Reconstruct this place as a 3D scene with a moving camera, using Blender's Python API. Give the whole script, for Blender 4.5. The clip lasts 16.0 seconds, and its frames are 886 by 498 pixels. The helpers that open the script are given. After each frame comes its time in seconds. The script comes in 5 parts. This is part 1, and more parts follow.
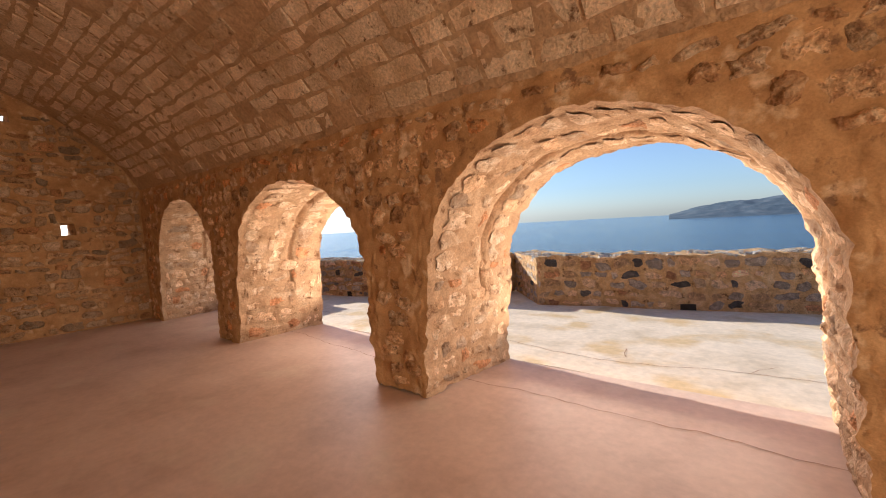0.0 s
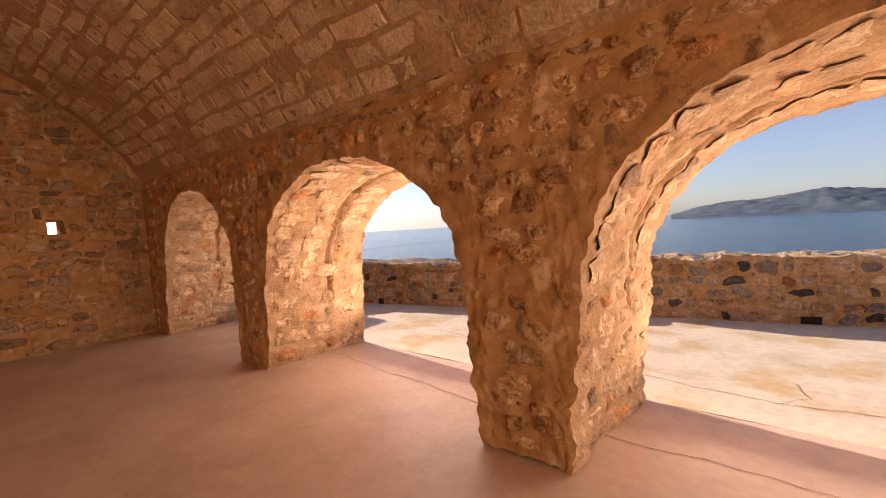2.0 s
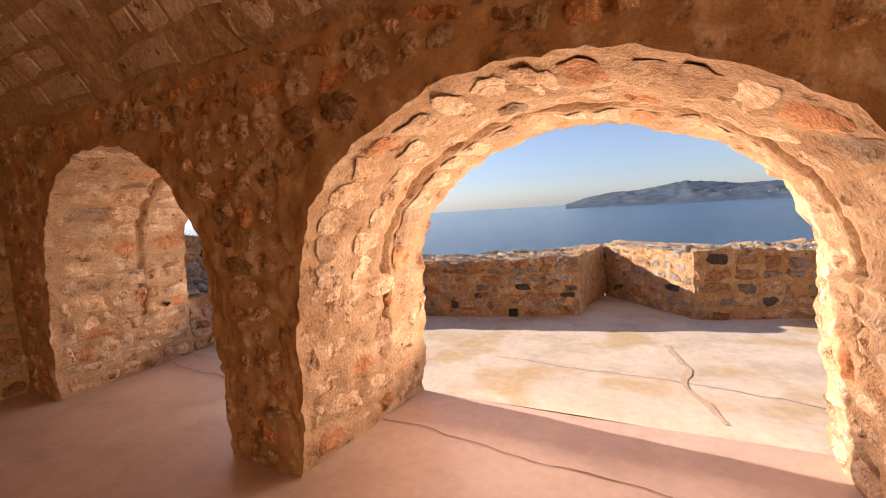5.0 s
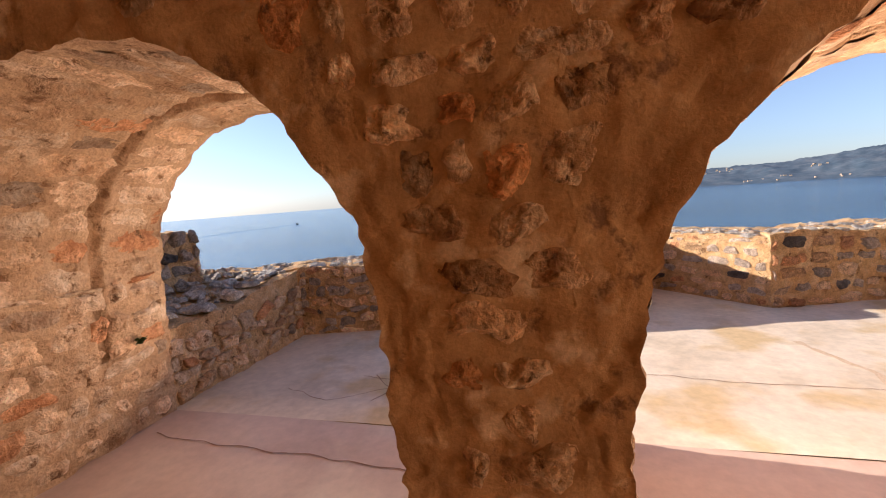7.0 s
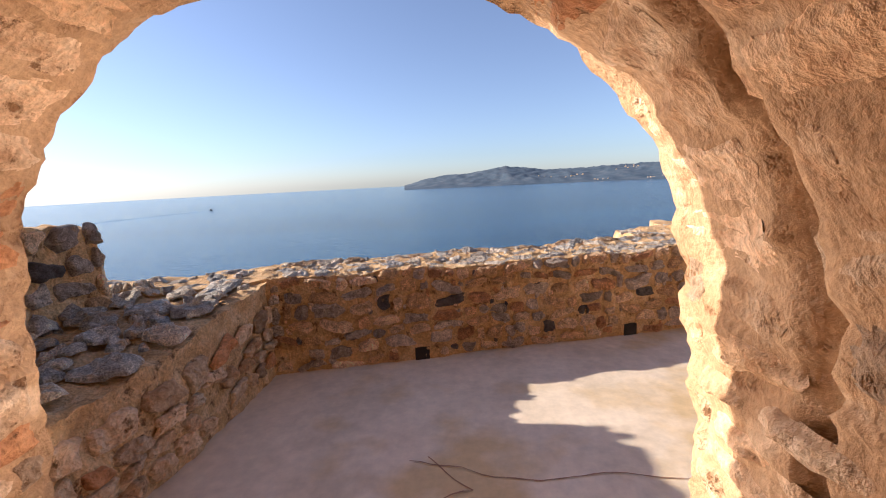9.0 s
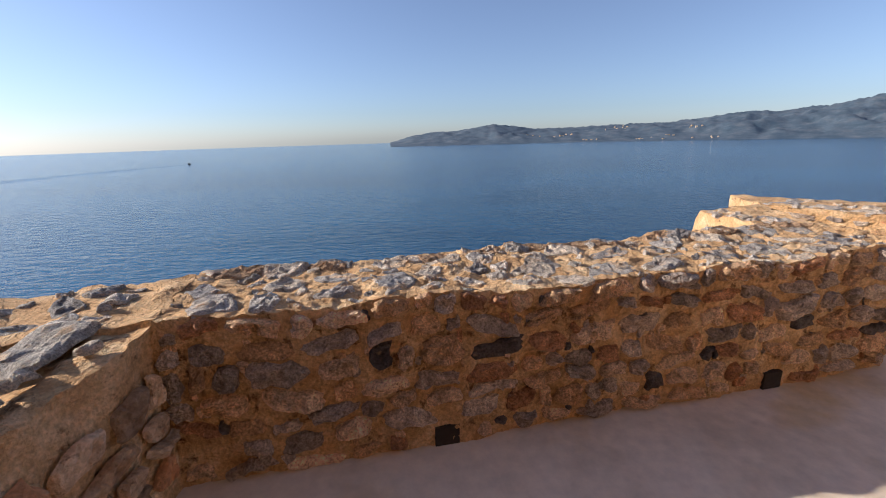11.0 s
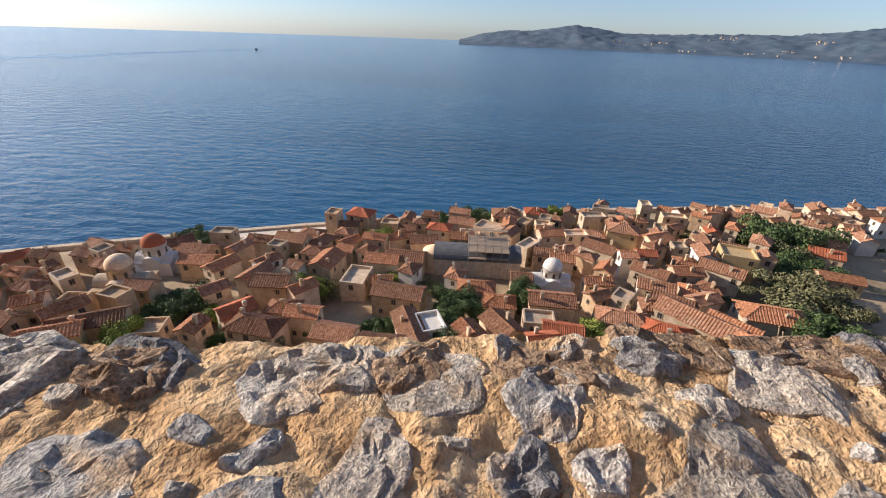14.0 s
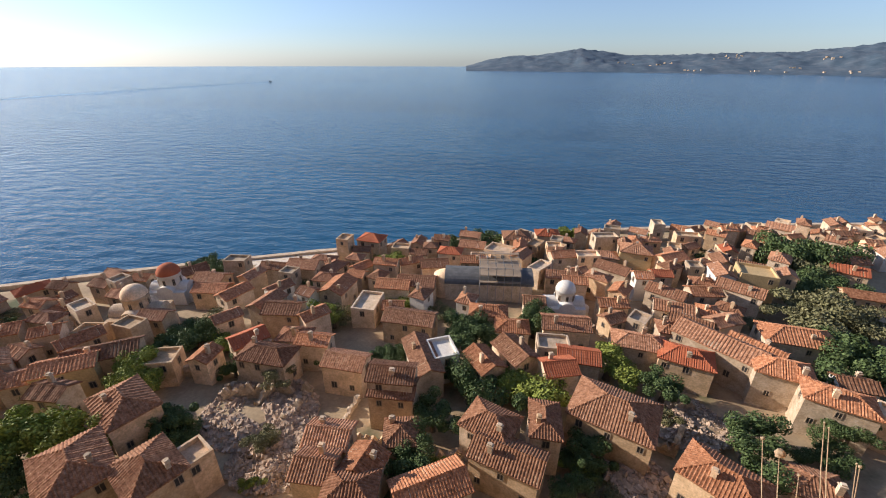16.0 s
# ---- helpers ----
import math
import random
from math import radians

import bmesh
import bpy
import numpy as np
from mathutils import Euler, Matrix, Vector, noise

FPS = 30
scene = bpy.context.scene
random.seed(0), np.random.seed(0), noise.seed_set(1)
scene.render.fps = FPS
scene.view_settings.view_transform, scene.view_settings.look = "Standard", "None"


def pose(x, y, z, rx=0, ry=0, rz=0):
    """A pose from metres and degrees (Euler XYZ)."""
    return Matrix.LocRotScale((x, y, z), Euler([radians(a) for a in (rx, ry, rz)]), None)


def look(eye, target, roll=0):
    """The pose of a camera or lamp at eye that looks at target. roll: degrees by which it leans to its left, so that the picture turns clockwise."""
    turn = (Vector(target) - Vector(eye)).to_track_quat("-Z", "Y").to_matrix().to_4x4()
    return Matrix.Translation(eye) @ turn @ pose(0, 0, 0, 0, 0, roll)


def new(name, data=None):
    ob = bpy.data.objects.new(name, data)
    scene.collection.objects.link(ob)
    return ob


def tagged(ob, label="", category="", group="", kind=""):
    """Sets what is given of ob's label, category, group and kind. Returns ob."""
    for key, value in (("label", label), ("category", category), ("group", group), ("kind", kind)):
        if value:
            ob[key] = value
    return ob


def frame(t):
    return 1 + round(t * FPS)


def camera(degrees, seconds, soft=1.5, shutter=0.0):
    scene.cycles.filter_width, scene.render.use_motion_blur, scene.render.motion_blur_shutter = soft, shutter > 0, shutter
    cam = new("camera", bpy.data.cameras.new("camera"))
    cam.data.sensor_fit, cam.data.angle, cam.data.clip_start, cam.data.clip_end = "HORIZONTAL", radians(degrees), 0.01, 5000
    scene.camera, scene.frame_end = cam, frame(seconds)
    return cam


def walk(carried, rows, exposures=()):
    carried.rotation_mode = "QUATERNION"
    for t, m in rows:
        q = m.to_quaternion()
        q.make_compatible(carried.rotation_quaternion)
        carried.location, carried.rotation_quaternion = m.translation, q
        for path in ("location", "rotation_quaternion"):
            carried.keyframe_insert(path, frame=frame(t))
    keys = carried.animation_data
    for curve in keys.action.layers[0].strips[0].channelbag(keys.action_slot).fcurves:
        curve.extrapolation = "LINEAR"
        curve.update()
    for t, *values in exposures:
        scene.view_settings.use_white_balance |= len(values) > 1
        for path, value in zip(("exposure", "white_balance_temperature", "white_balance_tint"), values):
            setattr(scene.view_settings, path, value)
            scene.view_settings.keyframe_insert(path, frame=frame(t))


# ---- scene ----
cam = camera(94.6, 16.0, soft=1.05)
PATH = [
    (0, (1.187, 0.098, 1.657), (-0.056, 1.659, 1.528), -3.2),
    (0.5, (0.828, 0.195, 1.666), (-0.444, 1.734, 1.550), -3),
    (1, (0.391, 0.244, 1.661), (-0.887, 1.777, 1.541), -3),
    (1.5, (0.000, 0.373, 1.628), (-1.276, 1.909, 1.505), -3),
    (2, (-0.369, 0.515, 1.637), (-1.618, 2.073, 1.510), -3.3),
    (2.5, (-0.840, 0.605, 1.635), (-2.043, 2.197, 1.497), -4),
    (3, (-1.271, 0.755, 1.615), (-2.426, 2.382, 1.466), -4.2),
    (3.5, (-1.657, 0.892, 1.656), (-2.747, 2.562, 1.504), -4),
    (4, (-2.112, 0.926, 1.663), (-3.123, 2.644, 1.501), -4),
    (4.2, (-2.276, 0.964, 1.673), (-3.270, 2.691, 1.496), -4),
    (6.3, (-4.562, 1.443, 1.658), (-5.182, 3.332, 1.438), -3.6),
    (6.5, (-4.761, 1.508, 1.643), (-5.343, 3.408, 1.414), -3.8),
    (7, (-5.247, 1.656, 1.645), (-5.737, 3.577, 1.387), -4.2),
    (7.5, (-5.647, 1.901, 1.650), (-6.058, 3.838, 1.375), -4.1),
    (8, (-5.993, 2.169, 1.645), (-6.326, 4.118, 1.344), -4.3),
    (8.2, (-6.144, 2.277, 1.645), (-6.434, 4.232, 1.340), -4),
    (10.3, (-6.825, 4.111, 1.656), (-6.895, 6.058, 1.204), -1.9),
    (10.5, (-6.861, 4.277, 1.658), (-6.942, 6.218, 1.179), -1.7),
    (11, (-7.003, 4.672, 1.615), (-7.091, 6.599, 1.085), -1.6),
    (11.5, (-7.067, 5.074, 1.579), (-7.151, 6.986, 1.001), -0.8),
    (12, (-7.046, 5.461, 1.594), (-7.154, 7.350, 0.946), 0.6),
    (12.5, (-7.081, 5.780, 1.538), (-7.230, 7.634, 0.803), 1.5),
    (13, (-7.068, 6.102, 1.518), (-7.278, 7.910, 0.691), 2),
    (13.5, (-7.001, 6.407, 1.525), (-7.272, 8.171, 0.624), 2.3),
    (14, (-6.993, 6.568, 1.562), (-7.312, 8.309, 0.630), 2.1),
    (14.5, (-6.974, 6.650, 1.648), (-7.365, 8.383, 0.730), 1.2),
    (15, (-7.052, 6.785, 1.748), (-7.527, 8.513, 0.86), 0.4),
    (15.5, (-7.044, 6.958, 1.841), (-7.526, 8.693, 0.970), 0.1),
    (16, (-6.983, 7.036, 1.874), (-7.367, 8.812, 1.038), 0.2),
]
EXPOSURES = [(0, 0.62, 5650, 12), (1.5, 0.6, 6400, 24), (3, 0.72, 7000, 26), (6.3, 0.66, 5950, 20), (8, 1.05, 6150, 19), (10.3, 0.42, 5850, 17), (12.5, 0.48, 5900, 16), (16, 0.5, 5900, 15)]
walk(cam, [(t, look(eye, target, roll)) for t, eye, target, roll in PATH], EXPOSURES)

# ---- light ----
SUN_EL, SUN_DX, SUN_DY = 21.0, 0.995, -0.103
world = bpy.data.worlds.new("world")
scene.world = world
world.use_nodes = True
wn = world.node_tree.nodes
sky = wn.new("ShaderNodeTexSky")
sky.sky_type, sky.sun_disc = "NISHITA", False
sky.sun_elevation, sky.sun_rotation = radians(SUN_EL), math.atan2(-SUN_DX, -SUN_DY)
sky.altitude, sky.air_density, sky.dust_density, sky.ozone_density = 60, 1.0, 0.4, 4.0
wn["Background"].inputs["Strength"].default_value = 0.095
tone = wn.new("ShaderNodeHueSaturation")
tone.inputs["Saturation"].default_value = 0.74
world.node_tree.links.new(sky.outputs[0], tone.inputs["Color"])
cool = wn.new("ShaderNodeMix")
cool.data_type, cool.blend_type = "RGBA", "MULTIPLY"
cool.inputs["Factor"].default_value, cool.inputs["B"].default_value = 1.0, (0.95, 1.0, 1.06, 1)
world.node_tree.links.new(tone.outputs[0], cool.inputs["A"])
world.node_tree.links.new(cool.outputs["Result"], wn["Background"].inputs["Color"])
lamp = bpy.data.lights.new("sun", "SUN")
lamp.energy, lamp.angle, lamp.color = 5.0, radians(0.5), (1.0, 0.86, 0.66)
sun = new("sun", lamp)
ce = math.cos(radians(SUN_EL))
sun.matrix_world = look((0, 0, 60), (SUN_DX * ce, SUN_DY * ce, 60 - math.sin(radians(SUN_EL))))

# fill lamps in the three arches stand in for sky, and for sunlit ground from below; one more in the added doorway
# behind
for x, w, share in ((0.13, 2.3, 0.8), (-3.51, 2.3, 0.95), (-7.0, 2.0, 0.35)):
    for h, z, aim, power in ((1.2, 1.5, 0.8, 16), (0.5, 0.5, 5.0, 33)):
        sl = bpy.data.lights.new("daylight_fill", "AREA")
        sl.shape, sl.size, sl.size_y, sl.energy, sl.color = "RECTANGLE", w, h, power * share, (1.0, 0.74, 0.5)
        new("daylight_fill", sl).matrix_world = look((x, 4.4, z), (x, 0.4, aim))
# extra fill lamp, set in a doorway that is only assumed
sl = bpy.data.lights.new("daylight_fill", "AREA")
sl.shape, sl.size, sl.size_y, sl.energy, sl.color = "RECTANGLE", 2.4, 2.1, 172, (1.0, 0.78, 0.55)
new("daylight_fill", sl).matrix_world = look((6.3, -1.0, 1.25), (0, -0.6, 1.7))

# ---- materials ----


def surf(name, cols, scale=2.0, fine=35.0, rough=0.9, bump=0.35, tint=0.0, random_from="", hues=(), detail=6.0, spec=0.25, metal=0.0, blotch=None, speckle=0.16, cells=None, pits=0.0):
    """A procedural surface: ramp over a large noise, grain, optional colour per piece, bump."""
    m = bpy.data.materials.new(name)
    m.use_nodes = True
    nt = m.node_tree
    n, link = nt.nodes, nt.links.new
    b = n["Principled BSDF"]
    b.inputs["Roughness"].default_value, b.inputs["Metallic"].default_value = rough, metal
    b.inputs["Specular IOR Level"].default_value = spec
    geo = n.new("ShaderNodeNewGeometry")
    big, grain = n.new("ShaderNodeTexNoise"), n.new("ShaderNodeTexNoise")
    for t, s, d in ((big, scale, detail), (grain, fine, 4.0)):
        t.inputs["Scale"].default_value, t.inputs["Detail"].default_value = s, d
        t.inputs["Roughness"].default_value = 0.62
        link(geo.outputs["Position"], t.inputs["Vector"])
    ramp = n.new("ShaderNodeValToRGB")
    e = ramp.color_ramp.elements
    while len(e) < len(cols):
        e.new(0.5)
    for i, c in enumerate(cols):
        e[i].position, e[i].color = 0.3 + 0.4 * i / max(1, len(cols) - 1), (*c, 1)
    link(big.outputs["Fac"], ramp.inputs["Fac"])
    colour = ramp.outputs["Color"]
    rnd = None
    if random_from:
        src = n.new("ShaderNodeObjectInfo") if random_from == "object" else geo
        rnd = src.outputs["Random" if random_from == "object" else "Random Per Island"]
    if hues:
        pick = n.new("ShaderNodeValToRGB")
        pick.color_ramp.interpolation = "CONSTANT"
        pe = pick.color_ramp.elements
        while len(pe) < len(hues):
            pe.new(0.5)
        for i, (p, c) in enumerate(hues):
            pe[i].position, pe[i].color = p, (*c, 1)
        link(rnd, pick.inputs["Fac"])
        mul = n.new("ShaderNodeMix")
        mul.data_type, mul.blend_type = "RGBA", "MULTIPLY"
        mul.inputs["Factor"].default_value = 1.0
        link(colour, mul.inputs["A"])
        link(pick.outputs["Color"], mul.inputs["B"])
        colour = mul.outputs["Result"]
    if blotch:
        spot, mask, mx = n.new("ShaderNodeTexNoise"), n.new("ShaderNodeMapRange"), n.new("ShaderNodeMix")
        spot.inputs["Scale"].default_value, spot.inputs["Detail"].default_value = blotch[1], 7.0
        link(geo.outputs["Position"], spot.inputs["Vector"])
        mask.inputs["From Min"].default_value, mask.inputs["From Max"].default_value = blotch[2], blotch[2] + 0.12
        link(spot.outputs["Fac"], mask.inputs["Value"])
        mx.data_type = "RGBA"
        link(mask.outputs["Result"], mx.inputs["Factor"])
        link(colour, mx.inputs["A"])
        mx.inputs["B"].default_value = (*blotch[0], 1)
        colour = mx.outputs["Result"]
    edge = None
    if cells:
        size, mortar, width, squash = cells
        warp, off, vmap = n.new("ShaderNodeTexNoise"), n.new("ShaderNodeVectorMath"), n.new("ShaderNodeMapping")
        warp.inputs["Scale"].default_value, warp.inputs["Detail"].default_value = 3.0, 3.0
        link(geo.outputs["Position"], warp.inputs["Vector"])
        off.operation = "MULTIPLY_ADD"
        off.inputs[1].default_value = (0.12, 0.12, 0.12)
        link(warp.outputs["Color"], off.inputs[0])
        link(geo.outputs["Position"], off.inputs[2])
        vmap.inputs["Scale"].default_value = (size, size, size * squash)
        link(off.outputs[0], vmap.inputs["Vector"])
        cell, rim = n.new("ShaderNodeTexVoronoi"), n.new("ShaderNodeTexVoronoi")
        rim.feature = "DISTANCE_TO_EDGE"
        for t in (cell, rim):
            t.inputs["Scale"].default_value = 1.0
            link(vmap.outputs[0], t.inputs["Vector"])
        shade, tinted, mask, mx = n.new("ShaderNodeMapRange"), n.new("ShaderNodeMix"), n.new("ShaderNodeMapRange"), n.new("ShaderNodeMix")
        link(cell.outputs["Color"], shade.inputs["Value"])
        shade.inputs["To Min"].default_value, shade.inputs["To Max"].default_value = 0.55, 1.3
        tinted.data_type, tinted.blend_type = "RGBA", "MULTIPLY"
        tinted.inputs["Factor"].default_value = 1.0
        link(colour, tinted.inputs["A"])
        link(shade.outputs["Result"], tinted.inputs["B"])
        mask.inputs["From Min"].default_value, mask.inputs["From Max"].default_value = width, width * 2.6
        link(rim.outputs["Distance"], mask.inputs["Value"])
        mx.data_type = "RGBA"
        mx.inputs["A"].default_value = (*mortar, 1)
        link(mask.outputs["Result"], mx.inputs["Factor"])
        link(tinted.outputs["Result"], mx.inputs["B"])
        colour, edge = mx.outputs["Result"], mask.outputs["Result"]
    hole = None
    if pits:
        deep, hole, dark = n.new("ShaderNodeTexNoise"), n.new("ShaderNodeMapRange"), n.new("ShaderNodeMix")
        deep.inputs["Scale"].default_value, deep.inputs["Detail"].default_value, deep.inputs["Roughness"].default_value = pits, 5.0, 0.7
        link(geo.outputs["Position"], deep.inputs["Vector"])
        hole.inputs["From Min"].default_value, hole.inputs["From Max"].default_value = 0.34, 0.42
        link(deep.outputs["Fac"], hole.inputs["Value"])
        dark.data_type = "RGBA"
        link(hole.outputs["Result"], dark.inputs["Factor"])
        dark.inputs["A"].default_value = (0.25, 0.135, 0.065, 1)
        link(colour, dark.inputs["B"])
        colour, hole = dark.outputs["Result"], hole.outputs["Result"]
    hsv = n.new("ShaderNodeHueSaturation")
    val = n.new("ShaderNodeMapRange")
    val.inputs["To Min"].default_value, val.inputs["To Max"].default_value = 1 - speckle, 1 + speckle
    val.inputs["From Min"].default_value, val.inputs["From Max"].default_value = 0.3, 0.7
    link(grain.outputs["Fac"], val.inputs["Value"])
    value = val.outputs["Result"]
    if rnd and tint:
        rr, mm = n.new("ShaderNodeMapRange"), n.new("ShaderNodeMath")
        rr.inputs["To Min"].default_value, rr.inputs["To Max"].default_value = 1 - tint, 1 + tint
        mm.operation = "MULTIPLY"
        sh = n.new("ShaderNodeMath")
        sh.operation, sh.inputs[1].default_value = "FRACT", 7.31
        s2 = n.new("ShaderNodeMath")
        s2.operation, s2.inputs[1].default_value = "MULTIPLY", 7.31
        link(rnd, s2.inputs[0])
        link(s2.outputs[0], sh.inputs[0])
        link(sh.outputs[0], rr.inputs["Value"])
        link(value, mm.inputs[0])
        link(rr.outputs["Result"], mm.inputs[1])
        value = mm.outputs[0]
    link(value, hsv.inputs["Value"])
    link(colour, hsv.inputs["Color"])
    link(hsv.outputs["Color"], b.inputs["Base Color"])
    if bump:
        add = n.new("ShaderNodeMath")
        add.operation = "ADD"
        link(big.outputs["Fac"], add.inputs[0])
        half = n.new("ShaderNodeMath")
        half.operation, half.inputs[1].default_value = "MULTIPLY", 0.5
        link(grain.outputs["Fac"], half.inputs[0])
        link(half.outputs[0], add.inputs[1])
        bp = n.new("ShaderNodeBump")
        bp.inputs["Strength"].default_value, bp.inputs["Distance"].default_value = bump, 0.06
        height = add.outputs[0]
        edge = edge or hole
        if edge:
            relief = n.new("ShaderNodeMath")
            relief.operation, relief.inputs[1].default_value = "MULTIPLY_ADD", 0.22
            link(edge, relief.inputs[0])
            link(height, relief.inputs[2])
            height = relief.outputs[0]
        link(height, bp.inputs["Height"])
        link(bp.outputs["Normal"], b.inputs["Normal"])
    return m


OCHRE = [(0.37, 0.2, 0.078), (0.5, 0.285, 0.118), (0.63, 0.39, 0.18)]
M_WALL = surf("lime_rubble_wall", OCHRE, 4.5, 70, 0.95, 0.28, blotch=((0.74, 0.54, 0.32), 6.0, 0.57), speckle=0.14, pits=5.0)
M_REVEAL = surf("arch_lime_stone", [(0.36, 0.215, 0.115), (0.5, 0.325, 0.185), (0.6, 0.41, 0.25)], 3.0, 45, 0.95, 0.6, blotch=((0.68, 0.5, 0.33), 4.0, 0.58), speckle=0.2, pits=6.0)
M_REVEALSTONE = surf("pale_jamb_stone", [(0.46, 0.28, 0.16), (0.66, 0.47, 0.3), (0.82, 0.66, 0.48)], 8.0, 45, 0.95, 0.8, 0.2, "object",
                     ((0.0, (1, 1, 1)), (0.35, (0.88, 0.8, 0.72)), (0.6, (1.06, 1.04, 1.02)), (0.82, (0.9, 0.62, 0.46)), (0.93, (0.6, 0.58, 0.58))), speckle=0.24, pits=9.0)
M_STONE = surf("field_stone", [(0.38, 0.25, 0.14), (0.56, 0.39, 0.23), (0.66, 0.49, 0.31)], 7, 50, 0.9, 0.9, 0.2, "object",
               ((0.0, (1, 1, 1)), (0.35, (0.85, 0.8, 0.72)), (0.6, (1.1, 1.0, 0.85)), (0.8, (0.6, 0.6, 0.6)), (0.9, (0.95, 0.7, 0.5))), speckle=0.3, pits=14.0, blotch=((0.5, 0.3, 0.15), 5.0, 0.55))
M_WALLSTONE = surf("pitted_wall_stone", [(0.3, 0.145, 0.065), (0.62, 0.4, 0.21), (0.86, 0.67, 0.44)], 10, 50, 0.95, 0.8, 0.2, "object",
                   ((0.0, (1, 1, 1)), (0.25, (0.8, 0.68, 0.56)), (0.5, (1.08, 1.02, 0.94)), (0.75, (1.02, 0.72, 0.48)), (0.92, (0.72, 0.68, 0.63))), speckle=0.3, pits=13.0, blotch=((0.5, 0.285, 0.12), 7.0, 0.6))
M_SLATE = surf("grey_parapet_stone", [(0.34, 0.285, 0.24), (0.6, 0.5, 0.41), (0.82, 0.71, 0.58)], 14, 80, 0.8, 1.0, 0.22, "object", speckle=0.45, hues=
               ((0.0, (0.98, 0.93, 0.9)), (0.25, (1.15, 0.86, 0.58)), (0.45, (0.72, 0.7, 0.71)), (0.6, (1.35, 1.14, 0.9)), (0.78, (0.24, 0.24, 0.27)), (0.87, (0.95, 0.58, 0.36))), blotch=((0.62, 0.4, 0.22), 8.0, 0.66))
M_CAPSTONE = surf("grey_cap_stone", [(0.33, 0.3, 0.275), (0.6, 0.56, 0.51), (0.9, 0.85, 0.77)], 17, 110, 0.75, 1.0, 0.2, "object", speckle=0.5, hues=
                  ((0.0, (1.0, 0.95, 0.9)), (0.35, (0.84, 0.82, 0.8)), (0.58, (1.12, 1.02, 0.9)), (0.85, (0.6, 0.6, 0.62))), blotch=((0.78, 0.55, 0.34), 8.0, 0.55))
M_MORTAR = surf("sandy_mortar", [(0.5, 0.29, 0.13), (0.68, 0.435, 0.22), (0.82, 0.61, 0.37)], 7.0, 55, 0.95, 0.9, speckle=0.28, pits=8.0)
M_CRUST = surf("brown_conglomerate", [(0.3, 0.18, 0.1), (0.5, 0.33, 0.2), (0.66, 0.47, 0.3)], 22.0, 90, 0.95, 1.0, 0.15, "object", speckle=0.5, pits=26.0)
M_VAULT = surf("vault_mortar", [(0.4, 0.25, 0.125), (0.56, 0.375, 0.205)], 2.2, 30, 0.95, 0.7, speckle=0.25)
M_BLOCK = surf("vault_block", [(0.56, 0.385, 0.215), (0.74, 0.555, 0.345), (0.85, 0.67, 0.45)], 3, 45, 0.92, 0.8, 0.1, "island", blotch=((0.48, 0.315, 0.16), 0.8, 0.57), speckle=0.3, pits=8.0)
M_FLOOR = surf("pink_screed", [(0.5, 0.36, 0.28), (0.63, 0.475, 0.385), (0.7, 0.55, 0.45)], 1.1, 14, 0.5, 0.05, spec=0.45, speckle=0.07, blotch=((0.66, 0.54, 0.43), 1.3, 0.57))
# the hall's screed again, with its sunlit cream look put into the colour
M_TERRACE = surf("terrace_screed", [(0.62, 0.52, 0.39), (0.77, 0.66, 0.52), (0.83, 0.72, 0.58)], 1.4, 12, 0.75, 0.06, blotch=((0.66, 0.5, 0.29), 1.3, 0.52), speckle=0.1)
M_CRACK = surf("crack", [(0.3, 0.17, 0.11), (0.4, 0.24, 0.16)], 8, 60, 1.0, 0.0)
M_CRACK_WIDE = surf("worn_crack", [(0.58, 0.43, 0.28), (0.7, 0.55, 0.4)], 8, 60, 1.0, 0.0)
# near-black that stands for the shade inside the drains; also the boat's colour
M_DARK = surf("hole_shade_and_hull", [(0.03, 0.025, 0.02), (0.05, 0.04, 0.035)], 8, 60, 1.0, 0.0)


# ---- mesh tools ----


def mesh_of(name, verts, faces, material, smooth=False):
    me = bpy.data.meshes.new(name)
    me.from_pydata([tuple(v) for v in verts], [], faces)
    me.materials.append(material)
    if smooth:
        me.shade_smooth()
    me.update()
    return me


def thing(name, me, label="", category="", group="", kind="", m=None):
    ob = new(name, me)
    if m is not None:
        ob.matrix_world = m
    return tagged(ob, label, category, group, kind)


def part(name, me, parent, label="", m=None):
    ob = new(name, me)
    ob.parent = parent
    if m is not None:
        ob.matrix_local = m
    return tagged(ob, label)


def rough(p, amp=1.0):
    """An uneven masonry surface; amp "arcade" also breaks up the edges of the arches, "crumbly" adds fine crumbs."""
    v = Vector(p)
    if amp == "arcade":
        x, y, z = v
        ragged = Vector((0.02 * noise.noise((x * 2.5, y * 1.6, z * 7.5)) + 0.024 * noise.noise((x * 7, y * 5, z * 19)),
                         0.01 * noise.noise((x * 4.5, y * 2, z * 6.5)) + 0.016 * abs(noise.noise((x * 9, y * 4, z * 13))) + 0.01 * noise.noise((x * 24, y * 9, z * 30)),
                         0.012 * noise.noise((x * 7.5, y * 1.6, z * 2.5 + 40)) + 0.018 * noise.noise((x * 19, y * 6, z * 8 + 40))))
        return rough(v, 0.6) + ragged
    if amp == "crumbly":
        return rough(v, 0.85) + noise.noise_vector(v * 33) * 0.009 + noise.noise_vector(v * 70) * 0.005
    d = noise.noise_vector(v * 2.1) * 0.04 + noise.noise_vector(v * 6.5) * 0.028 + noise.noise_vector(v * 17) * 0.016
    return v + d * amp


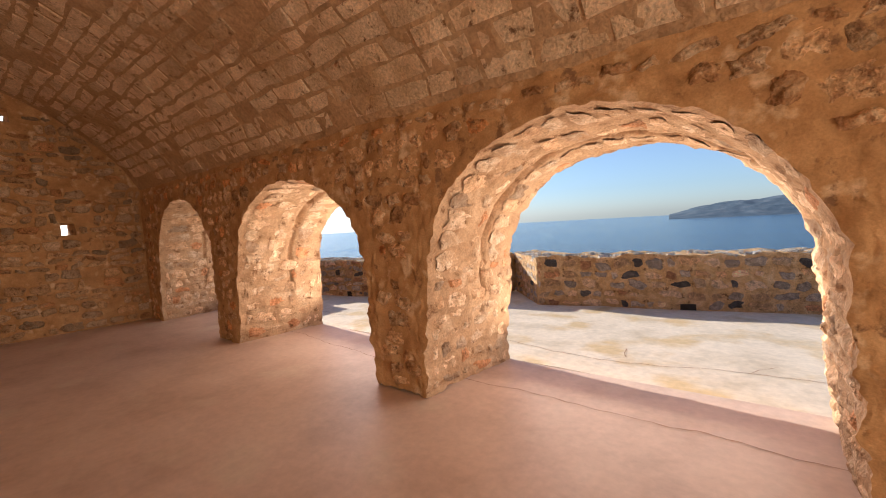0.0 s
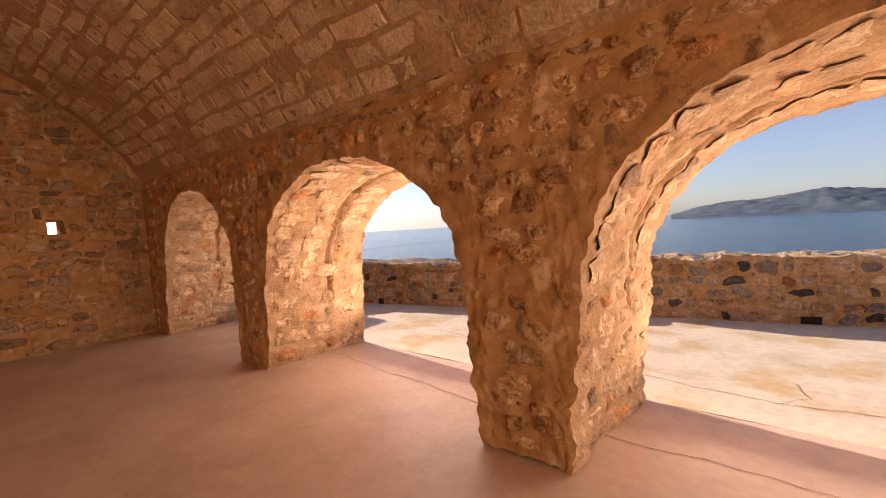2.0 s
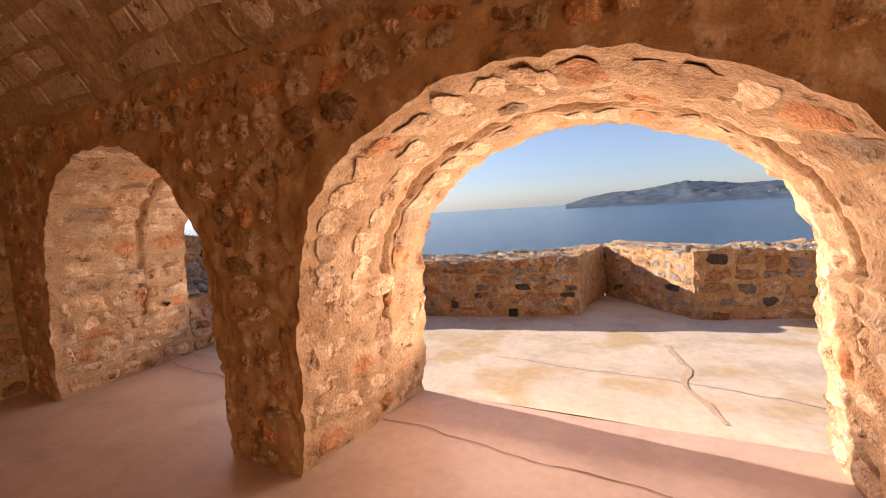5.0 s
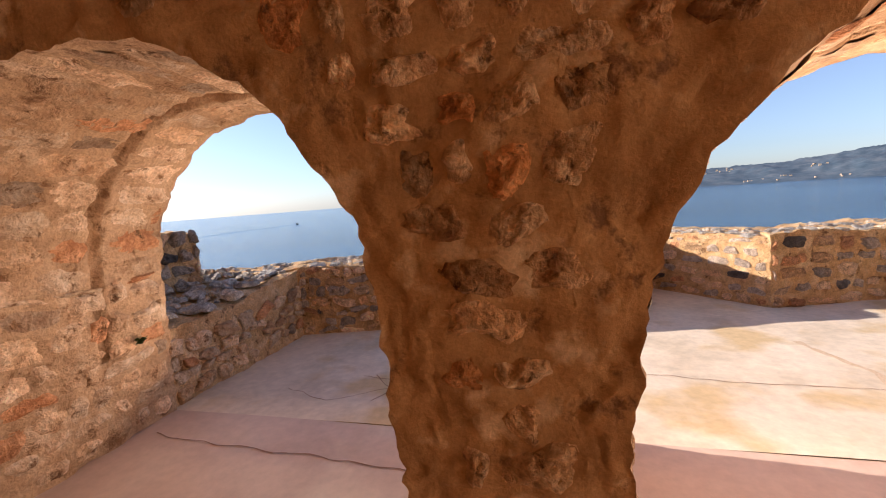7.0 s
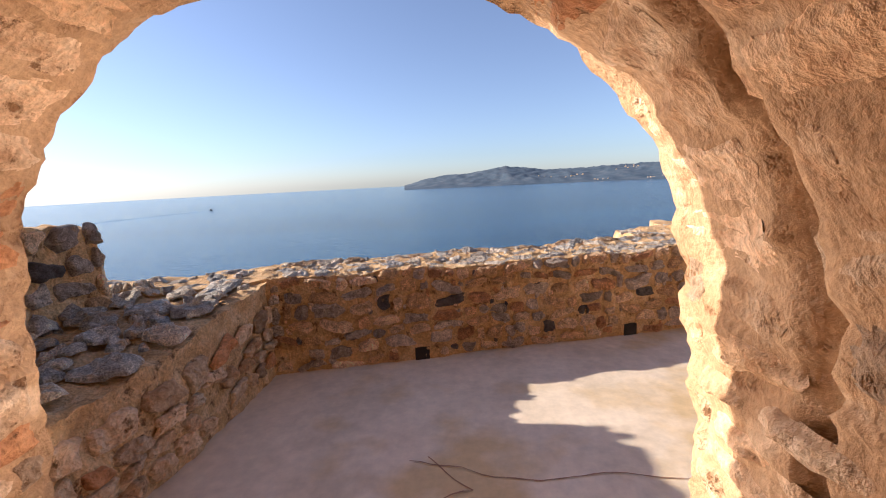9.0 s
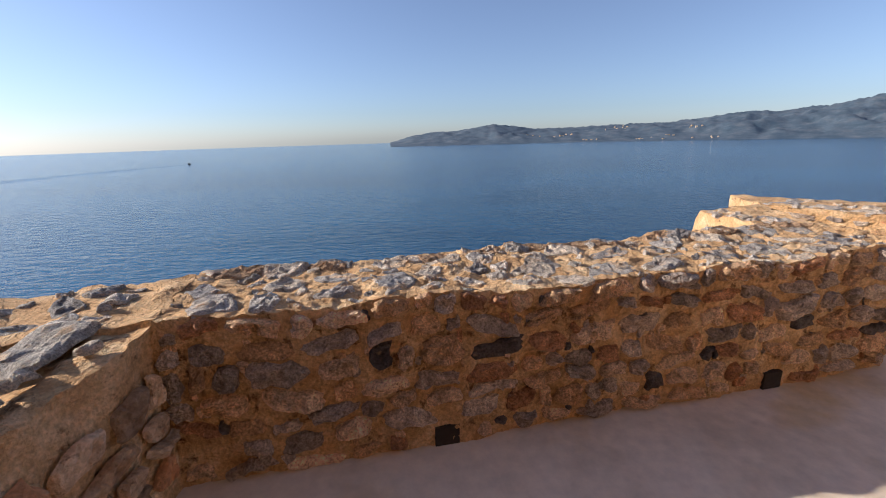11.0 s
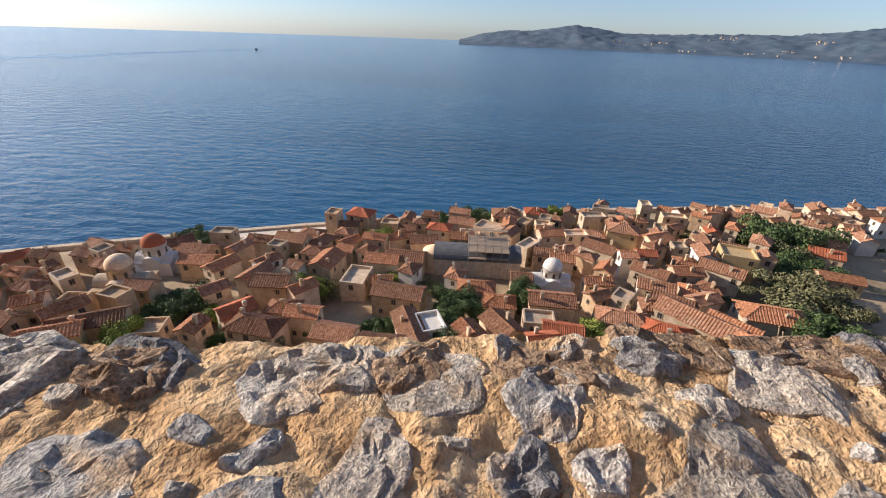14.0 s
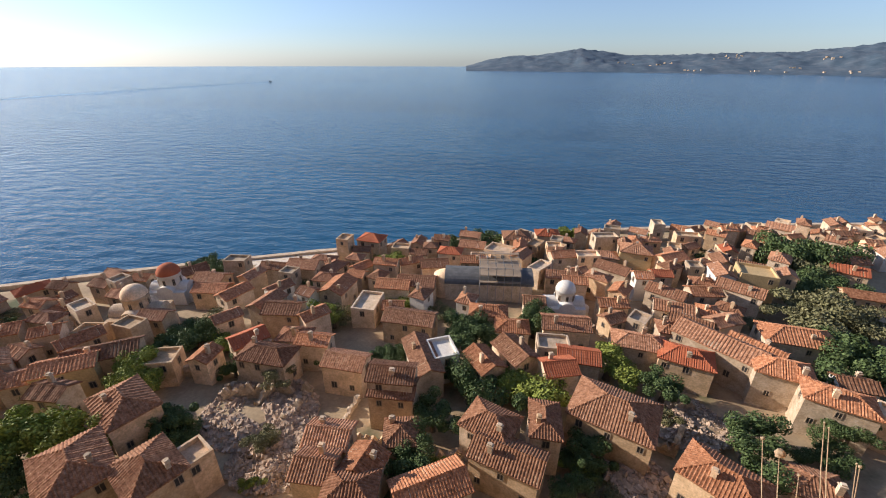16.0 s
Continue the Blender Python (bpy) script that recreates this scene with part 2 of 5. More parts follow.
class Grid:
    """Collects patches of quads into one mesh."""

    def __init__(self):
        self.v, self.f = [], []

    def patch(self, rows, flip=False):
        n, k = len(self.v), len(rows[0])
        for r in rows:
            self.v.extend(r)
        for i in range(len(rows) - 1):
            for j in range(k - 1):
                q = (n + i * k + j, n + i * k + j + 1, n + (i + 1) * k + j + 1, n + (i + 1) * k + j)
                self.f.append(q[::-1] if flip else q)

    def mesh(self, name, material, amp=1.0, smooth=True):
        verts = [rough(p, amp) for p in self.v] if amp else self.v
        return mesh_of(name, verts, self.f, material, smooth)


def lin(a, b, n):
    return [a + (b - a) * i / n for i in range(n + 1)]


def prism(corners, z0, tops, step=0.045):
    """Four ground corners, a base height and four top heights: sides and top as fine patches."""
    g = Grid()
    c = [Vector(p) for p in corners]
    zt = tops if isinstance(tops, (list, tuple)) else [tops] * 4
    for i in range(4):
        a, b, ta, tb = c[i], c[(i + 1) % 4], zt[i], zt[(i + 1) % 4]
        n = max(2, int((b - a).length / step))
        m = max(2, int((max(ta, tb) - z0) / step / (2.2 if z0 < -1 else 1)))
        g.patch([[(*a.lerp(b, s), z0 + (ta + (tb - ta) * s - z0) * t) for s in lin(0, 1, n)] for t in lin(0, 1, m)])
    n = max(2, int((c[1] - c[0]).length / step))
    m = max(2, int((c[3] - c[0]).length / step))
    g.patch([[(*c[0].lerp(c[1], s).lerp(c[3].lerp(c[2], s), t),
               (zt[0] * (1 - s) + zt[1] * s) * (1 - t) + (zt[3] * (1 - s) + zt[2] * s) * t) for s in lin(0, 1, n)] for t in lin(0, 1, m)])
    return g


def lump(parent, plane, cx, cy, w, h, turn, proud, material, r, amp, name="stone", n=18, crag=0.45, sink=0.014, soft=False):
    """A stone half buried in mortar: an angular, broken swelling that follows the rough wall, its rim dipping under it."""
    ph = [r.uniform(0, 6.28) for _ in range(4)]
    co, si = math.cos(turn), math.sin(turn)
    out = plane.col[2].xyz
    mid = rough(plane @ Vector((cx, cy, 0)), amp)
    power = r.uniform(2.6, 6.0)
    if soft:
        sink = 0.004
    lean = (r.uniform(-0.5, 0.5), r.uniform(-0.5, 0.5))
    grain = r.uniform(0, 3.14)
    edge = [1 + r.uniform(-0.07, 0.05) for _ in range(n)]
    shift = r.uniform(0, 90)
    v, f = [], []
    rings = ((1.06, None), (0.93, 0.12), (0.8, 0.45), (0.64, 0.8), (0.46, 1.0), (0.24, 1.0), (0.0, 1.0)) if soft else ((1.03, None), (0.97, 0.3), (0.88, 0.8), (0.7, 1.0), (0.48, 1.0), (0.24, 1.0), (0.0, 1.0))
    for k, (rad, z) in enumerate(rings):
        for i in range(n if rad else 1):
            a = 2 * math.pi * i / n
            x, y = math.cos(a), math.sin(a)
            q = 0.5 / (abs(x) ** power + abs(y) ** power) ** (1 / power)
            q *= rad * edge[i] * (0.9 + 0.07 * math.sin(2 * a + ph[0]) + 0.06 * math.sin(3 * a + ph[1]) + 0.04 * math.sin(5 * a + ph[2]))
            x, y = x * q * w, y * q * h
            p = plane @ Vector((cx + x * co - y * si, cy + x * si + y * co, 0))
            if z is None:
                lift = -sink
            else:
                along, across = x * math.cos(grain) + y * math.sin(grain), y * math.cos(grain) - x * math.sin(grain)
                chip = noise.noise((along * 14 + shift, across * 34, shift)) + 0.7 * noise.noise((along * 40, across * 60 + shift, 3))
                lift = proud * (z * (1 + lean[0] * x / w + lean[1] * y / h) + crag * chip * min(1, z + 0.2))
            v.append(rough(p, amp) + out * lift - mid)
    m = len(rings) - 2
    for k in range(m):
        f += [(k * n + i, k * n + (i + 1) % n, (k + 1) * n + (i + 1) % n, (k + 1) * n + i) for i in range(n)]
    f += [(m * n + i, m * n + (i + 1) % n, (m + 1) * n) for i in range(n)]
    ob = new(name, mesh_of(name, v, f, material, crag < 0.6 or soft))
    ob.parent = parent
    ob.matrix_local = parent.matrix_world.inverted() @ Matrix.Translation(mid)
    return ob




def axes_at(origin, u, v):
    """A frame on a wall: u along it, v up it, the third out of it."""
    u, v = Vector(u).normalized(), Vector(v).normalized()
    m = Matrix.Identity(4)
    m.col[0][:3], m.col[1][:3], m.col[2][:3], m.col[3][:3] = u, v, u.cross(v), origin
    return m


def lay_stones(parent, plane, width, height, material, seed, rows=(0.11, 0.22), cols=(0.13, 0.4), joint=0.03, proud=(0.02, 0.05), skip=None, fill=1.0, amp=1.0, crag=0.45, soft=False):
    """Courses of stones over a rectangle of a wall, one object each."""
    r = random.Random(seed)
    y = 0.0
    while y < height - 0.05:
        h = min(r.uniform(*rows), height - y)
        x = -r.uniform(0, cols[1] * 0.5)
        while x < width:
            w = r.uniform(*cols)
            if x < 0:
                x, w = 0.0, max(0.1, w + x)
            w = min(w, max(width - x, 0.08))
            cx, cy = x + w / 2, y + h / 2 + r.uniform(-0.02, 0.02)
            if 0.02 < cx < width - 0.02 and r.random() < fill and not (skip and skip(cx, cy)):
                lump(parent, plane, cx, cy, w - joint, (h - joint) * r.uniform(0.85, 1.08), radians(r.gauss(0, 7)), r.uniform(*proud), material, r, amp, crag=crag, soft=soft)
            x += w
        y += h


def scatter_stones(parent, plane, width, height, material, seed, tries, sizes=(0.07, 0.3), proud=(0.006, 0.02), amp=1.15, crag=0.8, close=0.47):
    """Stones of mixed sizes set at random into a bed of mortar, none over another."""
    r = random.Random(seed)
    laid = []
    for i in range(tries):
        w = sizes[0] + (sizes[1] - sizes[0]) * (1 - i / tries) ** 1.5 * r.uniform(0.5, 1.0)
        h = w * r.uniform(0.5, 0.95)
        x, y = r.uniform(w * 0.35, width - w * 0.35), r.uniform(h * 0.3, height - h * 0.3)
        if any(math.hypot(x - a, (y - b) * 1.2) < (w + c) * close for a, b, c in laid):
            continue
        laid.append((x, y, w))
        lump(parent, plane, x, y, w, h, radians(r.gauss(0, 30)), r.uniform(*proud), material, r, amp, n=20 if w > 0.12 else 11, crag=crag)


# ---- the vaulted hall ----
YI, YO, XE, XR, YB = 2.91, 4.27, -9.0, 6.0, -4.91
SPRING, WALL_TOP = 1.2, 2.68
ARCHES = [(0.13, 1.38, 2.40), (-3.55, 1.42, 2.28), (-7.025, 1.205, 2.33)]  # middle, half width, crown, on the inner face
OUTER = [(0.17, 1.31, 2.27), (-3.5, 1.34, 2.19), (-7.06, 1.2, 2.31)]  # and on the outer face
BATTER = 0.1


def vault(a):
    return -1.0 + 4.2 * math.cos(a), 1.5 + 3.2 * math.sin(a)


def arch_line(c, a, crown, n_up=46, n_arc=100, grow=0.0):
    """The opening's outline from the left foot over the crown to the right foot."""
    pts = [(c - a - grow - BATTER * (1 - s), SPRING * s) for s in lin(0, 1, n_up)]
    pts += [(c - (a + grow) * math.cos(t), SPRING + (crown - SPRING + grow) * math.sin(t)) for t in lin(0, math.pi, n_arc)[1:-1]]
    return pts + [(c + a + grow + BATTER * s, SPRING * (1 - s)) for s in lin(0, 1, n_up)]


def surround(c, a, crown, top, margin):
    """For each point of the opening's outline the matching point of the box round the arch."""
    line = arch_line(c, a, crown)
    box = []
    for x, z in line:
        dx, dz = x - c, z - SPRING
        if dz <= 1e-6:
            box.append((c + math.copysign(a + margin, dx), z))
        else:
            k = min((a + margin) / max(abs(dx), 1e-6), (top - SPRING) / dz)
            box.append((c + dx * k, SPRING + dz * k))
    for corner in ((c - a - margin, top), (c + a + margin, top)):
        near = min(range(len(box)), key=lambda n: (box[n][0] - corner[0]) ** 2 + (box[n][1] - corner[1]) ** 2)
        box[near] = corner
    return line, box


def arcade():
    g = Grid()
    margin = 0.2
    for y, flip, top, arches in ((YI, False, WALL_TOP, ARCHES), (YO, True, 5.1, OUTER)):
        edges = [XE] + [v for c, a, k in sorted(arches) for v in (c - a - margin, c + a + margin)] + [XR]
        for l, r in zip(edges[::2], edges[1::2]):
            n = max(3, int((r - l) / 0.026))
            g.patch([[(l - 0.006 + (r - l + 0.012) * t, y, top * s) for t in lin(0, 1, n)] for s in lin(0, 1, int(top / 0.026))], flip)
        for c, a, k in arches:
            line, box = surround(c, a, k, top, margin)
            g.patch([[(x + (u - x) * s, y, z + (w - z) * s) for (x, z), (u, w) in zip(line, box)] for s in lin(0, 1, 30)], flip)
    g.patch([[(XE - 0.05, y, z) for y in lin(YI, YO, 14)] for z in lin(-0.1, 5.1, 30)])
    ob = thing("wall_arcade", g.mesh("wall_arcade", M_WALL, "arcade"), "thick ochre rubble wall pierced by three round arches", "wall", kind="structure")
    r = Grid()
    for inner, outer in zip(ARCHES, OUTER):
        def ring(y, grow):
            t = (y - YI) / (YO - YI)
            c, a, k = [p + (q - p) * t for p, q in zip(inner, outer)]
            return [(x, y, z) for x, z in arch_line(c, a, k, grow=grow)]
        rows = [ring(y, 0) for y in lin(YI, 3.7, 32)]
        rows += [[(x, y, z) if z < 0.66 else (x2, y, z2) for (x, _, z), (x2, _, z2) in zip(ring(y, 0), ring(y, gr))]
                 for y, gr in ((3.715, 0.05), (3.745, 0.06), (3.775, 0.035), (3.8, 0.0))]
        rows += [ring(y, 0) for y in lin(3.82, YO, 16)]
        r.patch(rows)
    part("arch_reveal", r.mesh("arch_reveal", M_REVEAL, "arcade"), ob, "pale limestone arch reveals with a door groove")
    return ob


wall_arcade = arcade()

g = Grid()
angles = lin(math.acos((YI + 1.0) / 4.2), math.pi - math.acos((YI + 1.0) / 4.2), 60)
g.patch([[(x, *vault(t)) for x in lin(XE - 0.1, XR, 150)] for t in angles], True)
ceil_v, ceil_f = [rough(p, 0.8) for p in g.v], list(g.f)
n_shell = len(ceil_f)


def vault_blocks():
    r = random.Random(5)
    verts, faces = [], []
    # arc length table along the vault
    ts = lin(angles[0], angles[-1], 400)
    pts = [vault(t) for t in ts]
    s = [0.0]
    for p, q in zip(pts, pts[1:]):
        s.append(s[-1] + math.hypot(q[0] - p[0], q[1] - p[1]))

    def at(d):
        return np.interp(d, s, ts)
    d = 0.05
    while d < s[-1] - 0.3:
        h = r.uniform(0.15, 0.23)
        x = XE + r.uniform(0, 0.3)
        while x < XR - 0.5:
            w = r.uniform(0.24, 0.62)
            if r.random() < 0.9:
                lift = r.uniform(0.002, 0.014)
                n0 = len(verts)
                for inset, up in ((0.0, -0.03), (0.012, lift), ):
                    for fx, fd in ((0, 0), (0.5, 0), (1, 0), (1, 1), (0.5, 1), (0, 1)):
                        xx = x + 0.012 + inset + (w - 0.024 - 2 * inset) * fx + r.uniform(-0.014, 0.014)
                        dd = d + 0.012 + inset + (h - 0.024 - 2 * inset) * fd + r.uniform(-0.014, 0.014)
                        t = float(at(dd))
                        y, z = vault(t)
                        ny, nz = math.cos(t) / 4.2, math.sin(t) / 3.2
                        k = math.hypot(ny, nz)
                        verts.append(tuple(rough((xx, y - up * ny / k, z - up * nz / k), 0.8)))
                for i in range(6):
                    j = (i + 1) % 6
                    faces.append((n0 + i, n0 + 6 + i, n0 + 6 + j, n0 + j))
                faces.append((n0 + 6, n0 + 11, n0 + 10, n0 + 7))
                faces.append((n0 + 7, n0 + 10, n0 + 9, n0 + 8))
            x += w
        d += h
    return verts, faces


bv, bf = vault_blocks()
me = bpy.data.meshes.new("ceiling")
off = len(ceil_v)
me.from_pydata([tuple(v) for v in ceil_v] + bv, [], ceil_f + [tuple(i + off for i in q) for q in bf])
me.materials.append(M_VAULT)
me.materials.append(M_BLOCK)
me.polygons.foreach_set("material_index", [0] * n_shell + [1] * len(bf))
me.update()
thing("ceiling", me, "barrel vault of weathered coursed ochre stone blocks", "ceiling", kind="structure")

# end wall with two small square openings, back wall, near wall
HOLES = [(1.74, 1.91, 0.19, 0.23), (1.05, 3.9, 0.2, 0.22)]


def end_wall():
    g = Grid()
    ys = sorted(set([round(v, 4) for v in lin(YB, YI + 0.05, 100)] + [c for y, z, w, h in HOLES for c in (y - w / 2, y + w / 2)]))
    zs = sorted(set([round(v, 4) for v in lin(-0.05, 5.0, 64)] + [c for y, z, w, h in HOLES for c in (z - h / 2, z + h / 2)]))

    def void(y, z):
        return any(abs(y - hy) < w / 2 - 1e-6 and abs(z - hz) < h / 2 - 1e-6 for hy, hz, w, h in HOLES)
    for x, fl in ((XE, False), (XE - 0.7, True)):
        n = len(g.v)
        k = len(zs)
        g.v += [(x, y, z) for y in ys for z in zs]
        for i in range(len(ys) - 1):
            for j in range(k - 1):
                if not void((ys[i] + ys[i + 1]) / 2, (zs[j] + zs[j + 1]) / 2):
                    q = (n + i * k + j, n + (i + 1) * k + j, n + (i + 1) * k + j + 1, n + i * k + j + 1)
                    g.f.append(q[::-1] if fl else q)
    for hy, hz, w, h in HOLES:
        loop = [(hy - w / 2, hz - h / 2), (hy + w / 2, hz - h / 2), (hy + w / 2, hz + h / 2), (hy - w / 2, hz + h / 2), (hy - w / 2, hz - h / 2)]
        g.patch([[(x, y, z) for y, z in loop] for x in lin(XE, XE - 0.7, 6)])
    ob = thing("wall_end", g.mesh("wall_end", M_WALL, 0.9), "ochre rubble end wall with two small square openings", "wall", kind="structure")
    plane = axes_at((XE + 0.01, -0.3, 0.02), (0, 1, 0), (0, 0, 1))
    lay_stones(ob, plane, 3.2, 3.9, M_STONE, 11, rows=(0.1, 0.21), cols=(0.12, 0.38), proud=(0.008, 0.03), fill=0.85, amp=0.9, joint=0.02,
               skip=lambda u, v: any(abs(u - 0.3 - hy) < 0.2 and abs(v + 0.02 - hz) < 0.2 for hy, hz, w, h in HOLES) or v > 1.5 + 3.2 * math.sqrt(max(0, 1 - ((u + 0.7) / 4.2) ** 2)) - 0.1)
    return ob


end_wall()
g = Grid()
g.patch([[(x, YB, z) for x in lin(XE, XR, 40)] for z in lin(0, WALL_TOP + 0.1, 14)], True)
thing("wall_back", g.mesh("wall_back", M_WALL), "plain ochre rubble back wall", "wall", kind="structure")
# the doorway is invented, an unseen gap for the fill lamp to shine through
g = Grid()
for y0, y1, z0, z1 in ((YB, -2.3, 0, 5.0), (0.3, YI, 0, 5.0), (-2.3, 0.3, 2.4, 5.0)):
    g.patch([[(XR, y, z) for y in lin(y0, y1, 20)] for z in lin(z0, z1, 24)], True)
for y0, y1 in ((-2.3, -2.3), (0.3, 0.3)):
    g.patch([[(x, y0, z) for x in lin(XR, XR + 0.5, 6)] for z in lin(0, 2.4, 12)], y0 > 0)
g.patch([[(x, y, 2.4) for x in lin(XR, XR + 0.5, 6)] for y in lin(-2.3, 0.3, 12)])
thing("wall_near", g.mesh("wall_near", M_WALL), "plain ochre rubble wall with an added, unseen doorway", "wall", kind="structure")
g = Grid()
g.patch([[(x, y, 5.1) for x in lin(XE - 0.7, XR, 20)] for y in lin(YB - 0.5, YO, 12)])
g.patch([[(x, YB - 0.5, z) for x in lin(XE - 0.7, XR, 20)] for z in lin(-1, 5.1, 8)])
thing("roof", g.mesh("roof", M_WALL, 1.0), "flat earth-coloured roof over the vault", "roof", kind="structure")


def terrace_z(y):
    return -0.03 * max(0, y - 4.4)


def line_a(x):
    return 6.3 + (x + 8.42) * 0.255


g = Grid()
g.patch([[(x, y, 0) for x in lin(XE - 0.2, XR, 60)] for y in lin(YB - 0.1, YO, 40)])
for p in range(len(g.v)):
    x, y, z = g.v[p]
    g.v[p] = (x, y, 0.012 * noise.noise((x * 0.7, y * 0.7, 0.3)) if y > YB else 0)
thing("floor", g.mesh("floor", M_FLOOR, 0), "smooth pinkish screed floor with hairline cracks", "floor", kind="structure")
g = Grid()


def terrace_at(x, y):
    return (x, y, terrace_z(y) + 0.012 * noise.noise((x, y, 2.0)))


g.patch([[terrace_at(x, YO + (line_a(x) + 0.3 - YO) * t) for x in lin(-9.6, XR, 110)] for t in lin(0, 1, 40)])
g.patch([[terrace_at(x, line_a(x) + 0.3 + (9.3 - line_a(x) - 0.3) * t) for x in lin(-4.1, -2.2, 16)] for t in lin(0, 1, 16)])
thing("terrace", g.mesh("terrace", M_TERRACE, 0), "screed terrace with cracks, the cream look of sunlight put into its colour", "terrace", kind="structure")

# cracks
CRACKS = [[(-8.2, 3.95), (-6.6, 3.85), (-4.67, 3.69), (-2.3, 3.47), (-0.23, 3.51), (0.6, 3.5), (3.0, 3.45)],
          [(-4.6, 5.35), (-3.0, 5.2), (-1.44, 4.95), (-0.3, 4.72), (1.05, 5.1), (2.6, 5.2)],
          [(-2.85, 6.3), (-2.72, 5.5), (-2.75, 5.2), (-2.58, 4.4)],
          [(-7.0, 5.05), (-6.3, 4.95), (-5.2, 4.95)], [(-7.6, 4.75), (-7.1, 4.55), (-6.6, 4.85), (-6.9, 5.2)], [(-6.7, 4.6), (-6.62, 4.84)],
          [(-0.35, 4.72), (-0.1, 5.0), (-0.25, 5.4)], [(1.05, 5.1), (1.3, 5.5)]]


def crack(pts, seed):
    r = random.Random(seed)
    v, f = [], []
    last = None
    for (x0, y0), (x1, y1) in zip(pts, pts[1:]):
        n = max(2, int(math.hypot(x1 - x0, y1 - y0) / 0.06))
        for i in range(n):
            t = i / n
            x, y = x0 + (x1 - x0) * t, y0 + (y1 - y0) * t
            w = noise.noise((x * 5, y * 5, seed)) * 0.035 + noise.noise((x * 1.7, y * 1.7, seed + 9)) * 0.05 + noise.noise((x * 16, y * 16, seed)) * 0.01
            hw = (0.0022 if seed != 2 else 0.016) + (0.003 if seed != 2 else 0.02) * r.random()
            z = 0.005 + (terrace_at(x, y)[2] if y > YO else 0.012 * noise.noise((x * 0.7, y * 0.7, 0.3)))
            dx, dy = y1 - y0, x0 - x1
            k = math.hypot(dx, dy)
            v += [(x + dx / k * (w - hw), y + dy / k * (w - hw), z), (x + dx / k * (w + hw), y + dy / k * (w + hw), z)]
            if last is not None:
                f.append((last, last + 1, len(v) - 1, len(v) - 2))
            last = len(v) - 2
    return mesh_of("crack", v, f, M_CRACK_WIDE if seed == 2 else M_CRACK)


for i, pts in enumerate(CRACKS):
    thing("floor_crack", crack(pts, i), "thin dark crack in the screed", "crack", kind="structure")

# ---- terrace walls ----
DU = Vector((1, 0.255, 0)).normalized()
DN = Vector((DU.y, -DU.x, 0))


def on_line(x, out=0.0):
    p = Vector((x, line_a(x), 0)) - DN * out
    return (p.x, p.y)


def parapet(name, corners, tops, label, z0=-0.6, amp=1.15, step=0.045):
    g = prism(corners, z0, tops, step)
    return thing(name, g.mesh(name, M_MORTAR, amp), label, "parapet", kind="structure")


TOP = 0.83
par_a = parapet("parapet", [(-8.42, 6.3), (-3.95, 7.44), on_line(-3.75, 0.77), on_line(-8.42, 0.77)], TOP, "low parapet of grey and brown stones in sandy mortar", -2.5, "crumbly", 0.0135)
by_drain = lambda u, v: v < 0.22 and min(abs(u - 1.36), abs(u - 3.6)) < 0.17
lay_stones(par_a, axes_at((-8.42, 6.3, -0.06), DU, (0, 0, 1)), 4.6, 0.9, M_SLATE, 31, rows=(0.1, 0.19), cols=(0.1, 0.34), joint=0.02, proud=(0.018, 0.045), skip=by_drain, fill=0.98, amp="crumbly", crag=0.6)
lay_stones(par_a, axes_at((-8.40, 6.305, -0.02), DU, (0, 0, 1)), 4.5, 0.82, M_SLATE, 32, rows=(0.09, 0.14), cols=(0.05, 0.1), joint=0.03, proud=(0.008, 0.02), fill=0.2, skip=by_drain, amp="crumbly", crag=0.6)
top_a = axes_at((-8.42, 6.3, TOP), DU, (-DU.y, DU.x, 0))
scatter_stones(par_a, top_a, 4.55, 0.77, M_CAPSTONE, 33, 1500, (0.05, 0.36), (0.004, 0.018), "crumbly", 0.8, 0.5)
edge_r = random.Random(34)
for u in lin(0.25, 4.3, 13):
    lump(par_a, top_a, u + edge_r.uniform(-0.12, 0.12), 0.67 + edge_r.uniform(-0.04, 0.04), edge_r.uniform(0.2, 0.42), edge_r.uniform(0.12, 0.2), edge_r.gauss(0, 0.15), edge_r.uniform(0.008, 0.02), edge_r.choice((M_CRUST, M_CRUST, M_CAPSTONE)), edge_r, "crumbly", n=26, crag=0.9)
par_b = parapet("parapet", [(-2.45, 7.66), (4.6, 9.46), on_line(4.4, 0.72), on_line(-2.25, 0.72)], TOP + 0.02, "low parapet of ochre and grey stones", -2.5)
lay_stones(par_b, axes_at((-2.45, 7.66, -0.12), DU, (0, 0, 1)), 5.2, 0.95, M_SLATE, 35, rows=(0.13, 0.21), cols=(0.14, 0.42), joint=0.045, proud=(0.015, 0.04), skip=lambda u, v: v < 0.24 and abs(u - 2.58) < 0.16, fill=0.95, amp=1.15, crag=0.6)
scatter_stones(par_b, axes_at((-2.45, 7.66, TOP + 0.025), DU, (-DU.y, DU.x, 0)), 5.2, 0.68, M_CAPSTONE, 36, 300)
rec_l = parapet("parapet", [(-3.96, 8.0), (-3.75, 9.15), (-4.5, 9.08), (-4.45, 8.1)], 0.8, "outer corner of the parapet recess", -2.5)
scatter_stones(rec_l, axes_at((-4.4, 8.2, 0.8), DU, (-DU.y, DU.x, 0)), 0.45, 0.85, M_CAPSTONE, 38, 60)
rec_r = parapet("parapet", [(-3.75, 9.15), (-2.45, 7.67), (-1.85, 8.6), (-3.6, 9.95)], 0.82, "angled parapet wall closing the recess", -2.5, 0.6)
pv = Vector((1.3, -1.48, 0)).normalized()
